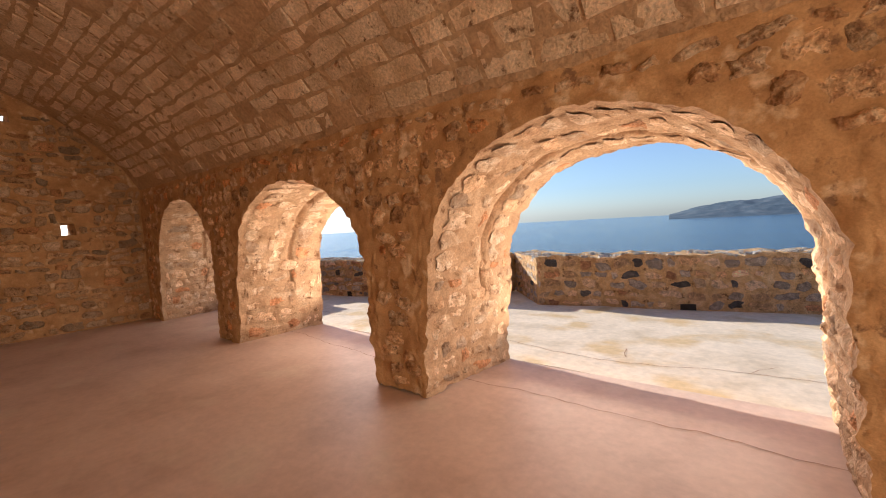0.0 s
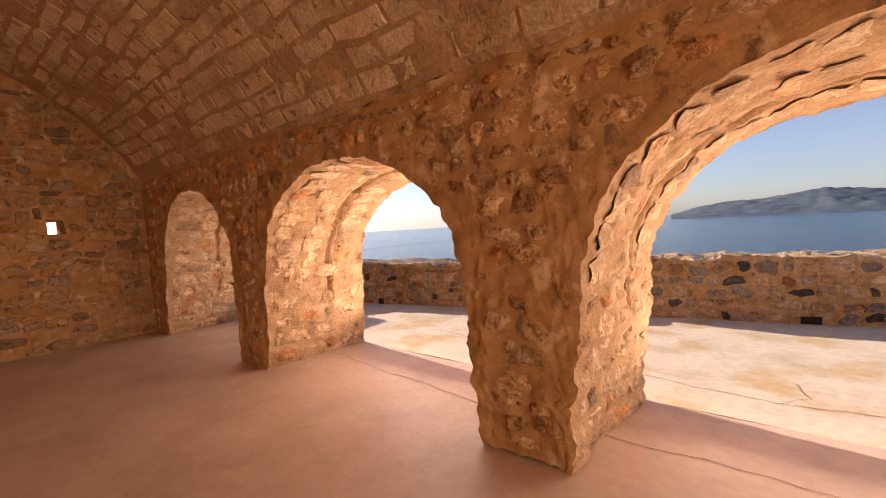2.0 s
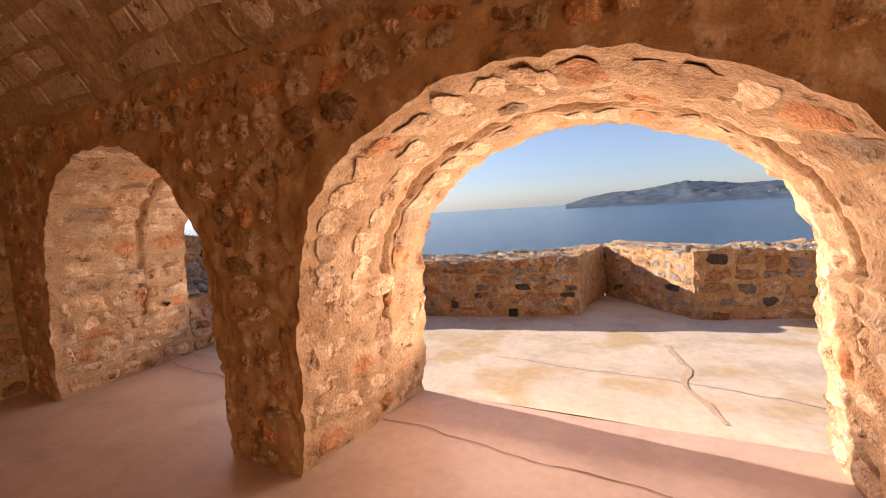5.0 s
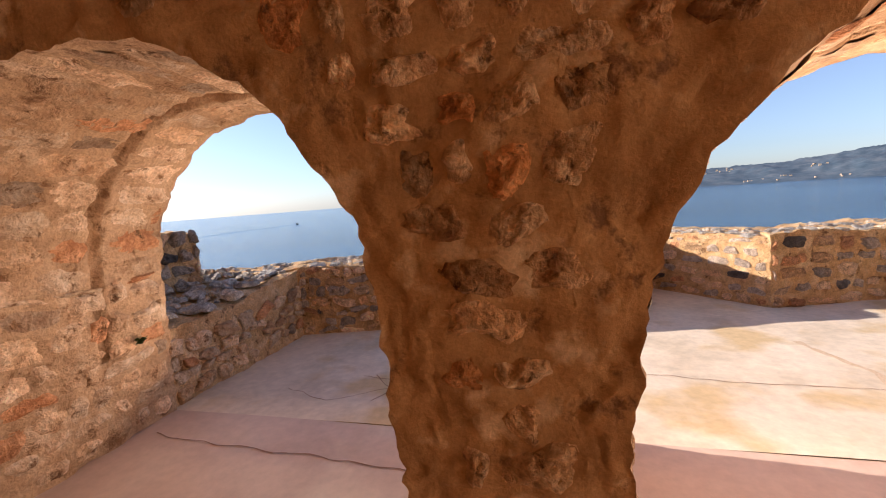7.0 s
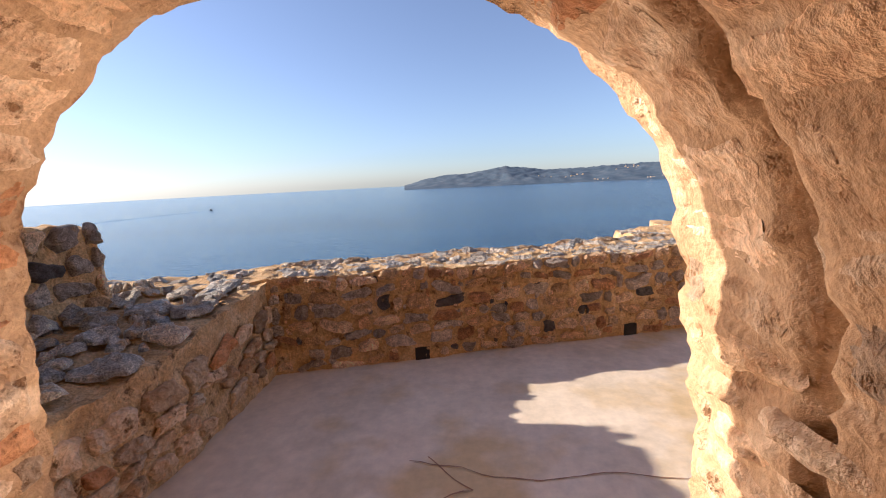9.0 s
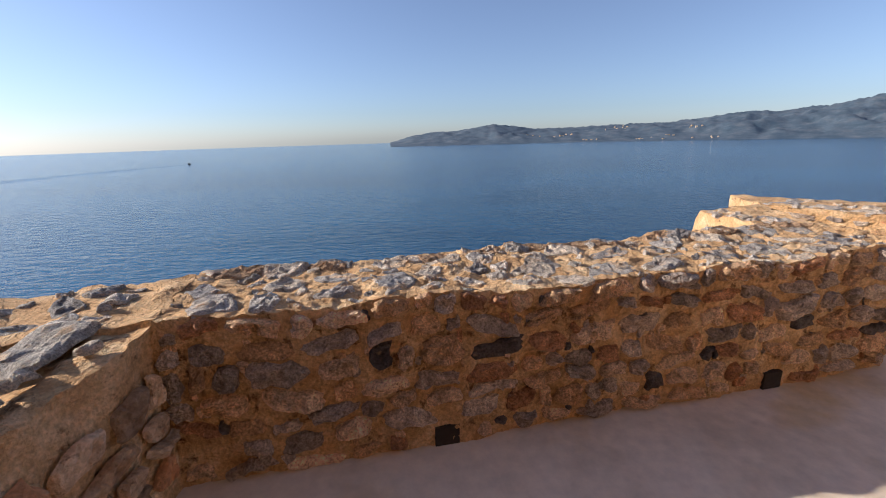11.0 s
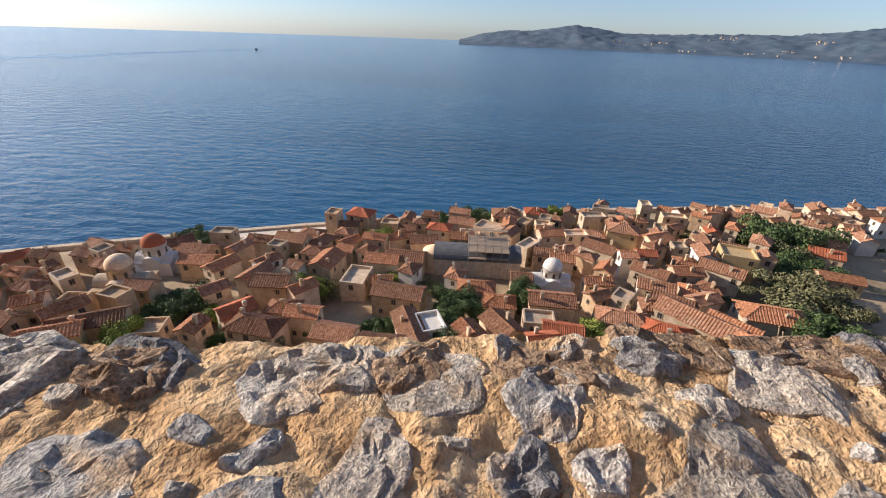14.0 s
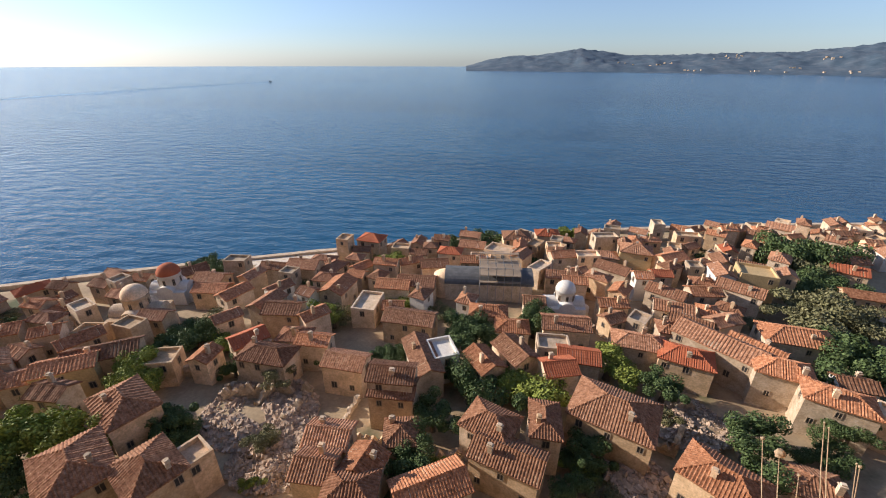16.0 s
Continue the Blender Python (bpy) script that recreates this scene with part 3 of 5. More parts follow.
lay_stones(rec_r, axes_at((-3.75, 9.15, -0.12), pv, (0, 0, 1)), 1.95, 0.92, M_SLATE, 39, rows=(0.14, 0.22), cols=(0.16, 0.4), joint=0.05, proud=(0.005, 0.015), fill=0.95, amp=0.6, crag=0.6)
scatter_stones(rec_r, axes_at((-3.75, 9.15, 0.82), pv, (-pv.y, pv.x, 0)), 1.9, 0.6, M_CAPSTONE, 40, 120, amp=0.6)
# low broken wall beside the last arch and the stub behind it
low = parapet("low_wall", [(-8.4, 4.2), (-8.42, 6.32), (-9.75, 6.0), (-9.75, 4.2)], [0.66, 0.8, 0.8, 0.66], "low broken rubble wall with dark slates on top", -2.5, 1.15, 0.03)
lay_stones(low, axes_at((-8.39, 4.3, 0.02), (0, 1, 0), (0, 0, 1)), 2.0, 0.62, M_REVEALSTONE, 42, rows=(0.1, 0.2), cols=(0.12, 0.34), fill=0.92, amp=1.15, joint=0.02, proud=(0.012, 0.035), crag=0.6)
scatter_stones(low, axes_at((-8.42, 4.4, 0.72), (0, 1, 0.07), (-1, 0, 0)), 1.9, 1.25, M_CAPSTONE, 43, 300, (0.08, 0.4), (0.01, 0.04))
par_c = parapet("parapet", [on_line(-8.42), on_line(-8.42, 0.68), on_line(-11.5, 0.7), on_line(-11.5)], TOP, "parapet running on past the corner", -2.5)
scatter_stones(par_c, axes_at((*on_line(-11.5), TOP), DU, (-DU.y, DU.x, 0)), 3.0, 0.64, M_CAPSTONE, 44, 140)
stub = parapet("broken_wall", [(-9.4, 4.2), (-9.42, 5.8), (-10.0, 5.8), (-10.0, 4.2)], [1.6, 1.42, 1.42, 1.6], "broken stub of a taller rubble wall", -2.5, 1.15)
lay_stones(stub, axes_at((-9.4, 4.7, 0.7), (0, 1, 0), (0, 0, 1)), 1.1, 0.8, M_SLATE, 45, rows=(0.16, 0.26), cols=(0.18, 0.34), amp=1.15)
lay_stones(stub, axes_at((-9.42, 5.82, 0.7), (-1, 0, 0), (0, 0, 1)), 0.6, 0.75, M_SLATE, 46, rows=(0.16, 0.26), cols=(0.18, 0.34), amp=1.15)


def drain(x, out=0.0, w=0.14, h=0.14):
    """A square outlet at the foot of the parapet: a closed face, the hole's shade put in its colour."""
    p = Vector((x, line_a(x), terrace_z(line_a(x)) - 0.02)) + DN * (0.022 + out)
    a = axes_at(p, DU, (0, 0, 1))
    box = [(-w / 2, 0, 0.0), (w / 2, 0, 0.0), (w / 2, h, 0.0), (-w / 2, h, 0.0), (-w / 2, 0, -0.3), (w / 2, 0, -0.3), (w / 2, h, -0.3), (-w / 2, h, -0.3)]
    me = mesh_of("drain", [a @ Vector(b) for b in box], [(0, 1, 2, 3), (0, 4, 5, 1), (1, 5, 6, 2), (2, 6, 7, 3), (3, 7, 4, 0)], M_DARK)
    return thing("drain_opening", me, "square drain at the foot of the parapet, its inner dark painted on a flat face", "drain", "parapet drains")


for x, out, w, h in ((-7.1, 0, 0.14, 0.14), (-4.93, 0, 0.14, 0.14), (0.05, 0.16, 0.24, 0.13)):
    drain(x, out, w, h)

# reveal stones: coursed jambs of the arches


def jamb(i, side, seed):
    (c, a, k), (co, ao, ko) = ARCHES[i], OUTER[i]
    xi, xo = c + side * (a + BATTER), co + side * (ao + BATTER)
    if side < 0:
        plane = axes_at((xi, YI + 0.07, 0.02), (xo - xi, YO - YI, 0), (BATTER, 0, SPRING))
    else:
        plane = axes_at((xo, YO - 0.02, 0.02), (xi - xo, YI - YO, 0), (-BATTER, 0, SPRING))
    lay_stones(wall_arcade, plane, YO - YI - 0.1, SPRING, M_REVEALSTONE, seed, rows=(0.11, 0.22), cols=(0.12, 0.42), joint=0.015, proud=(0.008, 0.022), fill=0.95, amp="arcade", crag=0.8, soft=True)


for i in range(3):
    jamb(i, -1, 51 + i)
    jamb(i, 1, 57 + i)


def intrados_stones(inner, outer, seed):
    r = random.Random(seed)
    n = 19
    for i in range(n):
        t = math.pi * (i + 0.5) / n
        y = YI + 0.09
        while y < YO - 0.1:
            w = min(r.uniform(0.3, 0.6), YO - 0.02 - y)
            if y < 3.72 and y + w > 3.8:
                w = 3.71 - y
            if w > 0.08:
                c, a, crown = [p + (q - p) * (y + w / 2 - YI) / (YO - YI) for p, q in zip(inner, outer)]
                p = (c - a * math.cos(t), SPRING + (crown - SPRING) * math.sin(t))
                nx, nz = math.cos(t) / a, -math.sin(t) / (crown - SPRING)
                k = math.hypot(nx, nz)
                nx, nz = nx / k, nz / k
                pl = axes_at((p[0], y + w / 2, p[1]), (0, 1, 0), (-nz, 0, nx))
                if pl.col[2][:3][0] * nx + pl.col[2][:3][2] * nz < 0:
                    pl = axes_at((p[0], y + w / 2, p[1]), (0, -1, 0), (-nz, 0, nx))
                lump(wall_arcade, pl, 0, 0, w - 0.01, 0.2, radians(r.gauss(0, 3)), r.uniform(0.002, 0.007), M_REVEALSTONE, r, "arcade", "voussoir", soft=True)
            y = y + w if not 3.65 < y + w < 3.8 else 3.82


for i in range(3):
    intrados_stones(ARCHES[i], OUTER[i], 70 + i)



def in_arch(x, z, pad):
    return any(abs(x - c) < a + pad + BATTER and z < SPRING + max(0, (k + pad - SPRING)) * math.sqrt(max(0, 1 - ((x - c) / (a + pad + BATTER)) ** 2)) for c, a, k in ARCHES)


lay_stones(wall_arcade, axes_at((-8.8, YI, 0.02), (1, 0, 0), (0, 0, 1)), 11.4, 2.6, M_WALLSTONE, 55, rows=(0.13, 0.22), cols=(0.12, 0.32), joint=0.025, proud=(0.006, 0.022), fill=0.95, amp="arcade", crag=1.1, soft=True,
           skip=lambda u, v: in_arch(u - 8.8, v + 0.02, 0.14))

# ---- land, sea, hills ----
SEA = -54.0
M_EARTH = surf("town_earth", [(0.26, 0.18, 0.11), (0.38, 0.28, 0.17), (0.46, 0.35, 0.22)], 0.12, 2.0, 0.95, 0.5, blotch=((0.1, 0.11, 0.05), 0.09, 0.56))


def shore(x):
    return 142.2 + 0.3898 * x - 0.00074 * x * x


def ground_z(x, y):
    t = min(1.0, max(0.0, y / max(20, shore(x))))
    return -53 + 11 * (1 - t)


def land():
    g = Grid()
    ys = [-60, -6.5, -4, 4, 6, 7.6, 8.6, 10.2, 11, 12, 13, 16] + lin(18, 230, 106)

    def z_at(x, y, ye):
        if y < ye:
            return -1.6
        k = min(1, (y - ye) / 3.0)
        z = -1.6 + (ground_z(x, y) + 1.6) * k
        s = shore(x)
        if y > s - 1:
            z = SEA - 3
        return z + (noise.noise((x * 0.1, y * 0.1, 0)) * 0.8 if k >= 1 and y < s - 4 else 0)
    xs = lin(-260, 260, 175)
    g.patch([[(x, y, z_at(x, y, 9.6 + 0.2 * max(-14, min(6, x)))) for x in xs] for y in ys])
    return thing("ground", g.mesh("ground", M_EARTH, 0), "dry stony ground sloping to the shore", "ground", kind="structure")


land()


def sea_material():
    m = bpy.data.materials.new("sea_water")
    m.use_nodes = True
    n, link = m.node_tree.nodes, m.node_tree.links.new
    b = n["Principled BSDF"]
    b.inputs["Roughness"].default_value, b.inputs["IOR"].default_value = 0.14, 1.33
    geo = n.new("ShaderNodeNewGeometry")
    big = n.new("ShaderNodeTexNoise")
    mp = n.new("ShaderNodeMapping")
    mp.inputs["Scale"].default_value = (0.0016, 0.005, 1)
    link(geo.outputs["Position"], mp.inputs["Vector"])
    big.inputs["Scale"].default_value, big.inputs["Detail"].default_value = 1.0, 3.0
    link(mp.outputs[0], big.inputs["Vector"])
    ramp = n.new("ShaderNodeValToRGB")
    e = ramp.color_ramp.elements
    e[0].position, e[0].color = 0.42, (0.004, 0.046, 0.1, 1)
    e[1].position, e[1].color = 0.58, (0.014, 0.085, 0.165, 1)
    link(big.outputs["Fac"], ramp.inputs["Fac"])
    link(ramp.outputs[0], b.inputs["Base Color"])
    waves = []
    for sc, stretch in ((0.09, 2.4), (0.5, 1.8)):
        w, q = n.new("ShaderNodeTexNoise"), n.new("ShaderNodeMapping")
        q.inputs["Scale"].default_value, q.inputs["Rotation"].default_value = (sc, sc * stretch, sc), (0, 0, radians(-18))
        w.inputs["Scale"].default_value, w.inputs["Detail"].default_value = 1.0, 4.0
        link(geo.outputs["Position"], q.inputs["Vector"])
        link(q.outputs[0], w.inputs["Vector"])
        waves.append(w)
    add = n.new("ShaderNodeMath")
    add.operation = "MULTIPLY_ADD"
    link(waves[1].outputs["Fac"], add.inputs[0])
    add.inputs[1].default_value = 0.25
    link(waves[0].outputs["Fac"], add.inputs[2])
    bp = n.new("ShaderNodeBump")
    bp.inputs["Strength"].default_value, bp.inputs["Distance"].default_value = 0.55, 2.0
    link(add.outputs[0], bp.inputs["Height"])
    link(bp.outputs["Normal"], b.inputs["Normal"])
    return m


M_SEA = sea_material()
v, f = [(0, 0, SEA)], []
N = 160
v += [(4900 * math.sin(2 * math.pi * i / N), 4900 * math.cos(2 * math.pi * i / N), SEA) for i in range(N)]
f = [(0, 1 + (i + 1) % N, 1 + i) for i in range(N)]
thing("water", mesh_of("water", v, f, M_SEA), "calm deep blue sea with fine ripples", "sea", kind="structure")

# the blue haze of distance is mixed into the hills' base colour
M_HILL = surf("haze_tinted_hills", [(0.05, 0.085, 0.12), (0.085, 0.12, 0.155), (0.14, 0.165, 0.19)], 0.012, 0.05, 1.0, 0.0)
AZ = [-10, -8.5, -6.5, -4, 0, 2.5, 4.7, 7, 9.7, 13, 18, 23, 28, 33, 36.5, 40, 43, 50, 60, 75]
EL = [-0.7, -0.4, 0.15, 0.5, 0.74, 1.0, 1.45, 1.05, 0.66, 0.62, 0.75, 0.85, 1.07, 1.7, 1.68, 2.0, 2.75, 3.2, 3.6, 4.0]


HILL_POINTS = []


def hills(near, far, scale, name, label, a0, a1, lift):
    g = Grid()
    az = lin(a0, a1, 260)
    rows = []
    for k in lin(0, 1, 26):
        row = []
        for a in az:
            r0 = near + (far - near) * k
            el = float(np.interp(a, AZ, EL)) * scale + lift
            peak = max(2.0, (r0 * math.tan(radians(el)) - SEA + 1.7))
            shape = math.sin(math.pi * min(1, k * 1.25) * 0.5) if k < 0.8 else math.cos((k - 0.8) / 0.2 * math.pi / 2)
            x, y = r0 * math.sin(radians(a)), r0 * math.cos(radians(a))
            bumpy = noise.noise((x * 0.004, y * 0.004, 1)) * 0.35 + noise.noise((x * 0.013, y * 0.013, 5)) * 0.25
            h = peak * shape * (1 + bumpy * (1 - shape) * 1.9 + 0.26 * bumpy + 0.1 * noise.noise((x * 0.03, y * 0.03, 9)))
            row.append((x - 7, y, SEA - 0.5 + h))
            if k < 0.78 and h > 8:
                HILL_POINTS.append((a, math.degrees(math.atan2(SEA + h - 2.4, r0)), x - 7, y, SEA - 0.5 + h))
        rows.append(row)
    g.patch(rows)
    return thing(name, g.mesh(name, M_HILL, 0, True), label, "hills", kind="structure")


hills(2700, 4300, 1.0, "backdrop", "mountain range across the bay, distance haze put into its blue colour", -9.3, 75, 0.0)

# ---- the town below ----
M_TILE = surf("terracotta_tiles", [(0.17, 0.08, 0.043), (0.36, 0.175, 0.095), (0.52, 0.3, 0.185)], 2.2, 9.0, 0.9, 0.3, 0.28, "object", speckle=0.4,
              hues=((0.0, (1, 1, 1)), (0.35, (0.82, 0.8, 0.78)), (0.6, (1.14, 1.0, 0.88)), (0.85, (0.7, 0.67, 0.66))))
M_TILE_NEW = surf("new_red_tiles", [(0.36, 0.1, 0.045), (0.46, 0.15, 0.07)], 0.5, 7.0, 0.9, 0.3, 0.12, "object", speckle=0.25)
M_HOUSE = surf("town_masonry", [(0.42, 0.31, 0.205), (0.56, 0.43, 0.3), (0.66, 0.53, 0.4)], 0.7, 4.0, 0.95, 0.4, 0.2, "object", speckle=0.22,
               hues=((0.0, (1, 1, 1)), (0.4, (1.05, 0.95, 0.82)), (0.7, (0.85, 0.85, 0.84)), (0.88, (1.22, 1.13, 1.04))))
M_YELLOW = surf("yellow_plaster", [(0.5, 0.35, 0.17), (0.6, 0.43, 0.22)], 0.5, 4.0, 0.9, 0.2)
M_WHITE = surf("whitewash", [(0.62, 0.57, 0.5), (0.74, 0.69, 0.62)], 0.6, 5.0, 0.9, 0.2)
M_PANE = surf("dark_window", [(0.03, 0.03, 0.035), (0.06, 0.055, 0.05)], 3, 20, 0.3, 0.0)
M_FRAME = surf("weathered_frame", [(0.3, 0.22, 0.15), (0.4, 0.31, 0.22)], 3, 20, 0.8, 0.0)
M_ROCK = surf("broken_rock", [(0.34, 0.24, 0.17), (0.5, 0.38, 0.28)], 0.8, 6, 0.95, 0.5, 0.3, "island")
M_STEEL = surf("scaffold_steel", [(0.22, 0.22, 0.22), (0.3, 0.3, 0.3)], 2, 20, 0.6, 0.0)
M_LEAD = surf("grey_lead_roof", [(0.1, 0.1, 0.1), (0.17, 0.165, 0.16)], 0.7, 6, 0.9, 0.1)
M_LEAF = surf("pine_leaf", [(0.055, 0.09, 0.03), (0.11, 0.15, 0.05)], 0.6, 8, 0.7, 0.0, 0.4, "island")
M_LEAF_LIGHT = surf("bright_leaf", [(0.15, 0.19, 0.03), (0.28, 0.31, 0.06)], 0.6, 8, 0.7, 0.0, 0.4, "island")
M_LEAF_DRY = surf("dry_scrub", [(0.14, 0.14, 0.06), (0.22, 0.2, 0.1)], 0.6, 8, 0.8, 0.0, 0.4, "island")
M_BARK = surf("bark", [(0.12, 0.09, 0.06), (0.2, 0.15, 0.1)], 3, 20, 0.95, 0.4)


def box_mesh(name, x0, x1, y0, y1, z0, z1, material):
    v = [(x, y, z) for z in (z0, z1) for x, y in ((x0, y0), (x1, y0), (x1, y1), (x0, y1))]
    return mesh_of(name, v, [(3, 2, 1, 0), (4, 5, 6, 7), (0, 1, 5, 4), (1, 2, 6, 5), (2, 3, 7, 6), (3, 0, 4, 7)], material)


def frame_mesh(w, h):
    v, f = [], []
    for x0, x1, z0, z1 in ((-w / 2 - 0.1, -w / 2, -0.1, h + 0.1), (w / 2, w / 2 + 0.1, -0.1, h + 0.1), (-w / 2, w / 2, h, h + 0.12), (-w / 2 - 0.05, w / 2 + 0.05, -0.14, 0), (-0.03, 0.03, 0, h)):
        n = len(v)
        v += [(x, y, z) for z in (z0, z1) for x, y in ((x0, -0.07), (x1, -0.07), (x1, 0.02), (x0, 0.02))]
        f += [tuple(n + i for i in q) for q in ((3, 2, 1, 0), (4, 5, 6, 7), (0, 1, 5, 4), (1, 2, 6, 5), (2, 3, 7, 6), (3, 0, 4, 7))]
    return mesh_of("window", v, f, M_FRAME)


WINDOWS = [(frame_mesh(w, h), box_mesh("pane", -w / 2, w / 2, -0.03, 0.01, 0, h, M_PANE)) for w, h in ((0.8, 1.1), (0.65, 0.9), (1.0, 1.9))]
CHIMNEYS = []
for i in range(3):
    r = random.Random(i)
    bm = bmesh.new()
    hgt = 1.1 + 0.3 * i
    for sx, sz, zc in ((0.6, hgt, hgt / 2), (0.78, 0.12, hgt + 0.06), (0.5, 0.25, hgt + 0.2)):
        bmesh.ops.create_cube(bm, size=1, matrix=Matrix.Translation((0, 0, zc)) @ Matrix.Diagonal((sx, sx * 0.8, sz, 1)))
    me = bpy.data.meshes.new("chimney")
    bm.to_mesh(me)
    bm.free()
    me.materials.append(M_HOUSE)
    CHIMNEYS.append(me)


def roof_mesh(kind, length, depth, far, material):
    """Rows of barrel tiles: a ripple that runs down each slope, with lapped courses."""
    cell = min(0.3, max(0.085, far * 0.0019))
    ov = 0.3
    L, D = length + 2 * ov, depth + 2 * ov
    pitch, wave = 0.46, 0.36 if far < 85 else 0.5
    nx, ny = max(8, int(L / cell)), max(8, 2 * int(D / cell / 1.3))
    u = np.linspace(-L / 2, L / 2, nx + 1)[:, None] * np.ones((1, ny + 1))
    w = np.linspace(-D / 2, D / 2, ny + 1)[None, :] * np.ones((nx + 1, 1))
    hl = (D / 2 - np.abs(w)) * pitch
    he = (L / 2 - np.abs(u)) * pitch if kind == "hip" else np.full_like(hl, 99.0)
    side = hl <= he
    h = np.minimum(hl, he)
    run = np.where(side, u, w)
    down = np.where(side, D / 2 - np.abs(w), L / 2 - np.abs(u))
    z = h + 0.13 * np.abs(np.sin(np.pi * run / wave)) - 0.04 * np.mod(down / 0.5, 1.0)
    z += np.where(np.abs(hl - he) < cell * pitch * 1.2, 0.09, 0) + np.where((np.abs(w) < cell * 1.2) & side, 0.09, 0)
    rr = np.random.RandomState(int(length * 100))
    z += 0.035 * np.sin(u * 0.9 + rr.rand() * 6) * np.sin(w * 1.1 + rr.rand() * 6)
    z -= 0.14
    k = ny + 1
    v = np.stack([u, w, z], -1).reshape(-1, 3).tolist()
    f = [(i * k + j, (i + 1) * k + j, (i + 1) * k + j + 1, i * k + j + 1) for i in range(nx) for j in range(ny)]
    n = len(v)
    border = [i * k for i in range(nx + 1)] + [nx * k + j for j in range(1, k)] + [i * k + ny for i in range(nx - 1, -1, -1)] + [j for j in range(ny - 1, 0, -1)]
    v += [[v[b][0] * 0.995, v[b][1] * 0.995, v[b][2] - 0.2] for b in border]
    m = len(border)
    f += [(border[i], n + i, n + (i + 1) % m, border[(i + 1) % m]) for i in range(m)]
    return mesh_of("roof", v, f, material)


PLACED = []
hr = random.Random(17)


def house(kind, x, y, length, depth, height, rot, tone):
    """A town house: walls, tiled roof, windows, chimney. height: roof's middle above ground."""
    far = math.sqrt((x + 7) ** 2 + (y - 7) ** 2 + 46 ** 2)
    base = ground_z(x, y) - 1.2
    rise = 0 if kind == "flat" else (min(length, depth) if kind == "hip" else depth) / 2 * 0.46
    eave = height + 1.2 - rise * 0.5
    wall_m = {"o": M_HOUSE, "r": M_HOUSE, "y": M_YELLOW, "w": M_WHITE}[tone]
    L, D = length / 2, depth / 2
    v = [(-L, -D, 0), (L, -D, 0), (L, D, 0), (-L, D, 0), (-L, -D, eave), (L, -D, eave), (L, D, eave), (-L, D, eave)]
    f = [(0, 1, 5, 4), (2, 3, 7, 6)]
    if kind == "gable":
        v += [(-L, 0, eave + rise - 0.03), (L, 0, eave + rise - 0.03)]
        f += [(1, 2, 6, 9, 5), (3, 0, 4, 8, 7), (4, 5, 9, 8), (6, 7, 8, 9)]
    else:
        f += [(1, 2, 6, 5), (3, 0, 4, 7)]
        if kind == "hip":
            f.append((4, 5, 6, 7))
        else:
            n = len(v)
            e = 0.3
            v += [(-L + e, -D + e, eave), (L - e, -D + e, eave), (L - e, D - e, eave), (-L + e, D - e, eave)]
            v += [(-L + e, -D + e, eave - 0.6), (L - e, -D + e, eave - 0.6), (L - e, D - e, eave - 0.6), (-L + e, D - e, eave - 0.6)]
            f += [(4 + i, 4 + (i + 1) % 4, n + (i + 1) % 4, n + i) for i in range(4)] + [(n + i, n + (i + 1) % 4, n + 4 + (i + 1) % 4, n + 4 + i) for i in range(4)]
            f.append((n + 4, n + 5, n + 6, n + 7))
    words = {"hip": "hipped", "gable": "gabled", "flat": "flat"}[kind]
    colour = {"o": "ochre stone", "r": "stone", "y": "yellow plastered", "w": "whitewashed"}[tone]
    roof_w = "flat walled roof terrace" if kind == "flat" else ("new red tiled roof" if tone == "r" else "weathered brown tiled roof")
    ob = thing("house", mesh_of("house", v, f, wall_m), f"{colour} {words} town house with a {roof_w}", "house", "old town houses", m=pose(x, y, base, 0, 0, rot))
    if kind != "flat":
        part("roof", roof_mesh(kind, length, depth, far, M_TILE_NEW if tone == "r" else M_TILE), ob, m=Matrix.Translation((0, 0, eave)))
        if hr.random() < 0.75:
            t = hr.uniform(-0.35, 0.35)
            part("chimney", hr.choice(CHIMNEYS), ob, m=Matrix.Translation((t * length, hr.choice((-0.25, 0.25)) * depth, eave + 0.1)))
    for sx, sy, span, ang in ((0, -D, length, 0), (L, 0, depth, 90), (-L, 0, depth, -90)):
        n = max(1, int(span / 2.6))
        for i in range(n):
            if hr.random() < 0.8:
                fr, pn = hr.choice(WINDOWS[:2])
                t = (i + 0.5) / n - 0.5 + hr.uniform(-0.05, 0.05)
                z = eave - 1.75 if eave < 6.4 or hr.random() < 0.6 else eave - 4.1
                m = Matrix.Translation((sx, sy, z)) @ pose(0, 0, 0, 0, 0, ang) @ Matrix.Translation((t * span, 0, 0))
                wob = part("window", fr, ob, m=m)
                part("pane", pn, wob)
    PLACED.append((x, y, max(length, depth) * 0.5))
    return ob


house("hip", -53.1, 28.4, 8.6, 6.4, 7.0, -30, "o")
house("hip", -44.9, 30.0, 6.8, 5.5, 7.0, -25, "o")
house("flat", -42.3, 32.7, 3.5, 4.2, 6.0, -25, "o")
house("hip", -57.0, 37.9, 8.3, 5.8, 7.0, -25, "o")
house("gable", -72.6, 47.7, 10.3, 4.6, 6.0, 35, "o")
house("gable", -74.7, 43.6, 8.1, 4.2, 6.0, 35, "y")
house("gable", -78.3, 41.4, 7.2, 4.2, 5.0, 35, "o")
house("flat", -63.5, 49.1, 6.0, 4.2, 5.0, 20, "o")
house("hip", -46.2, 53.2, 8.5, 4.7, 6.0, 0, "o")
house("gable", -52.3, 56.6, 5.6, 4.2, 6.0, 55, "r")
house("gable", -68.9, 74.0, 6.4, 4.2, 5.0, 70, "o")
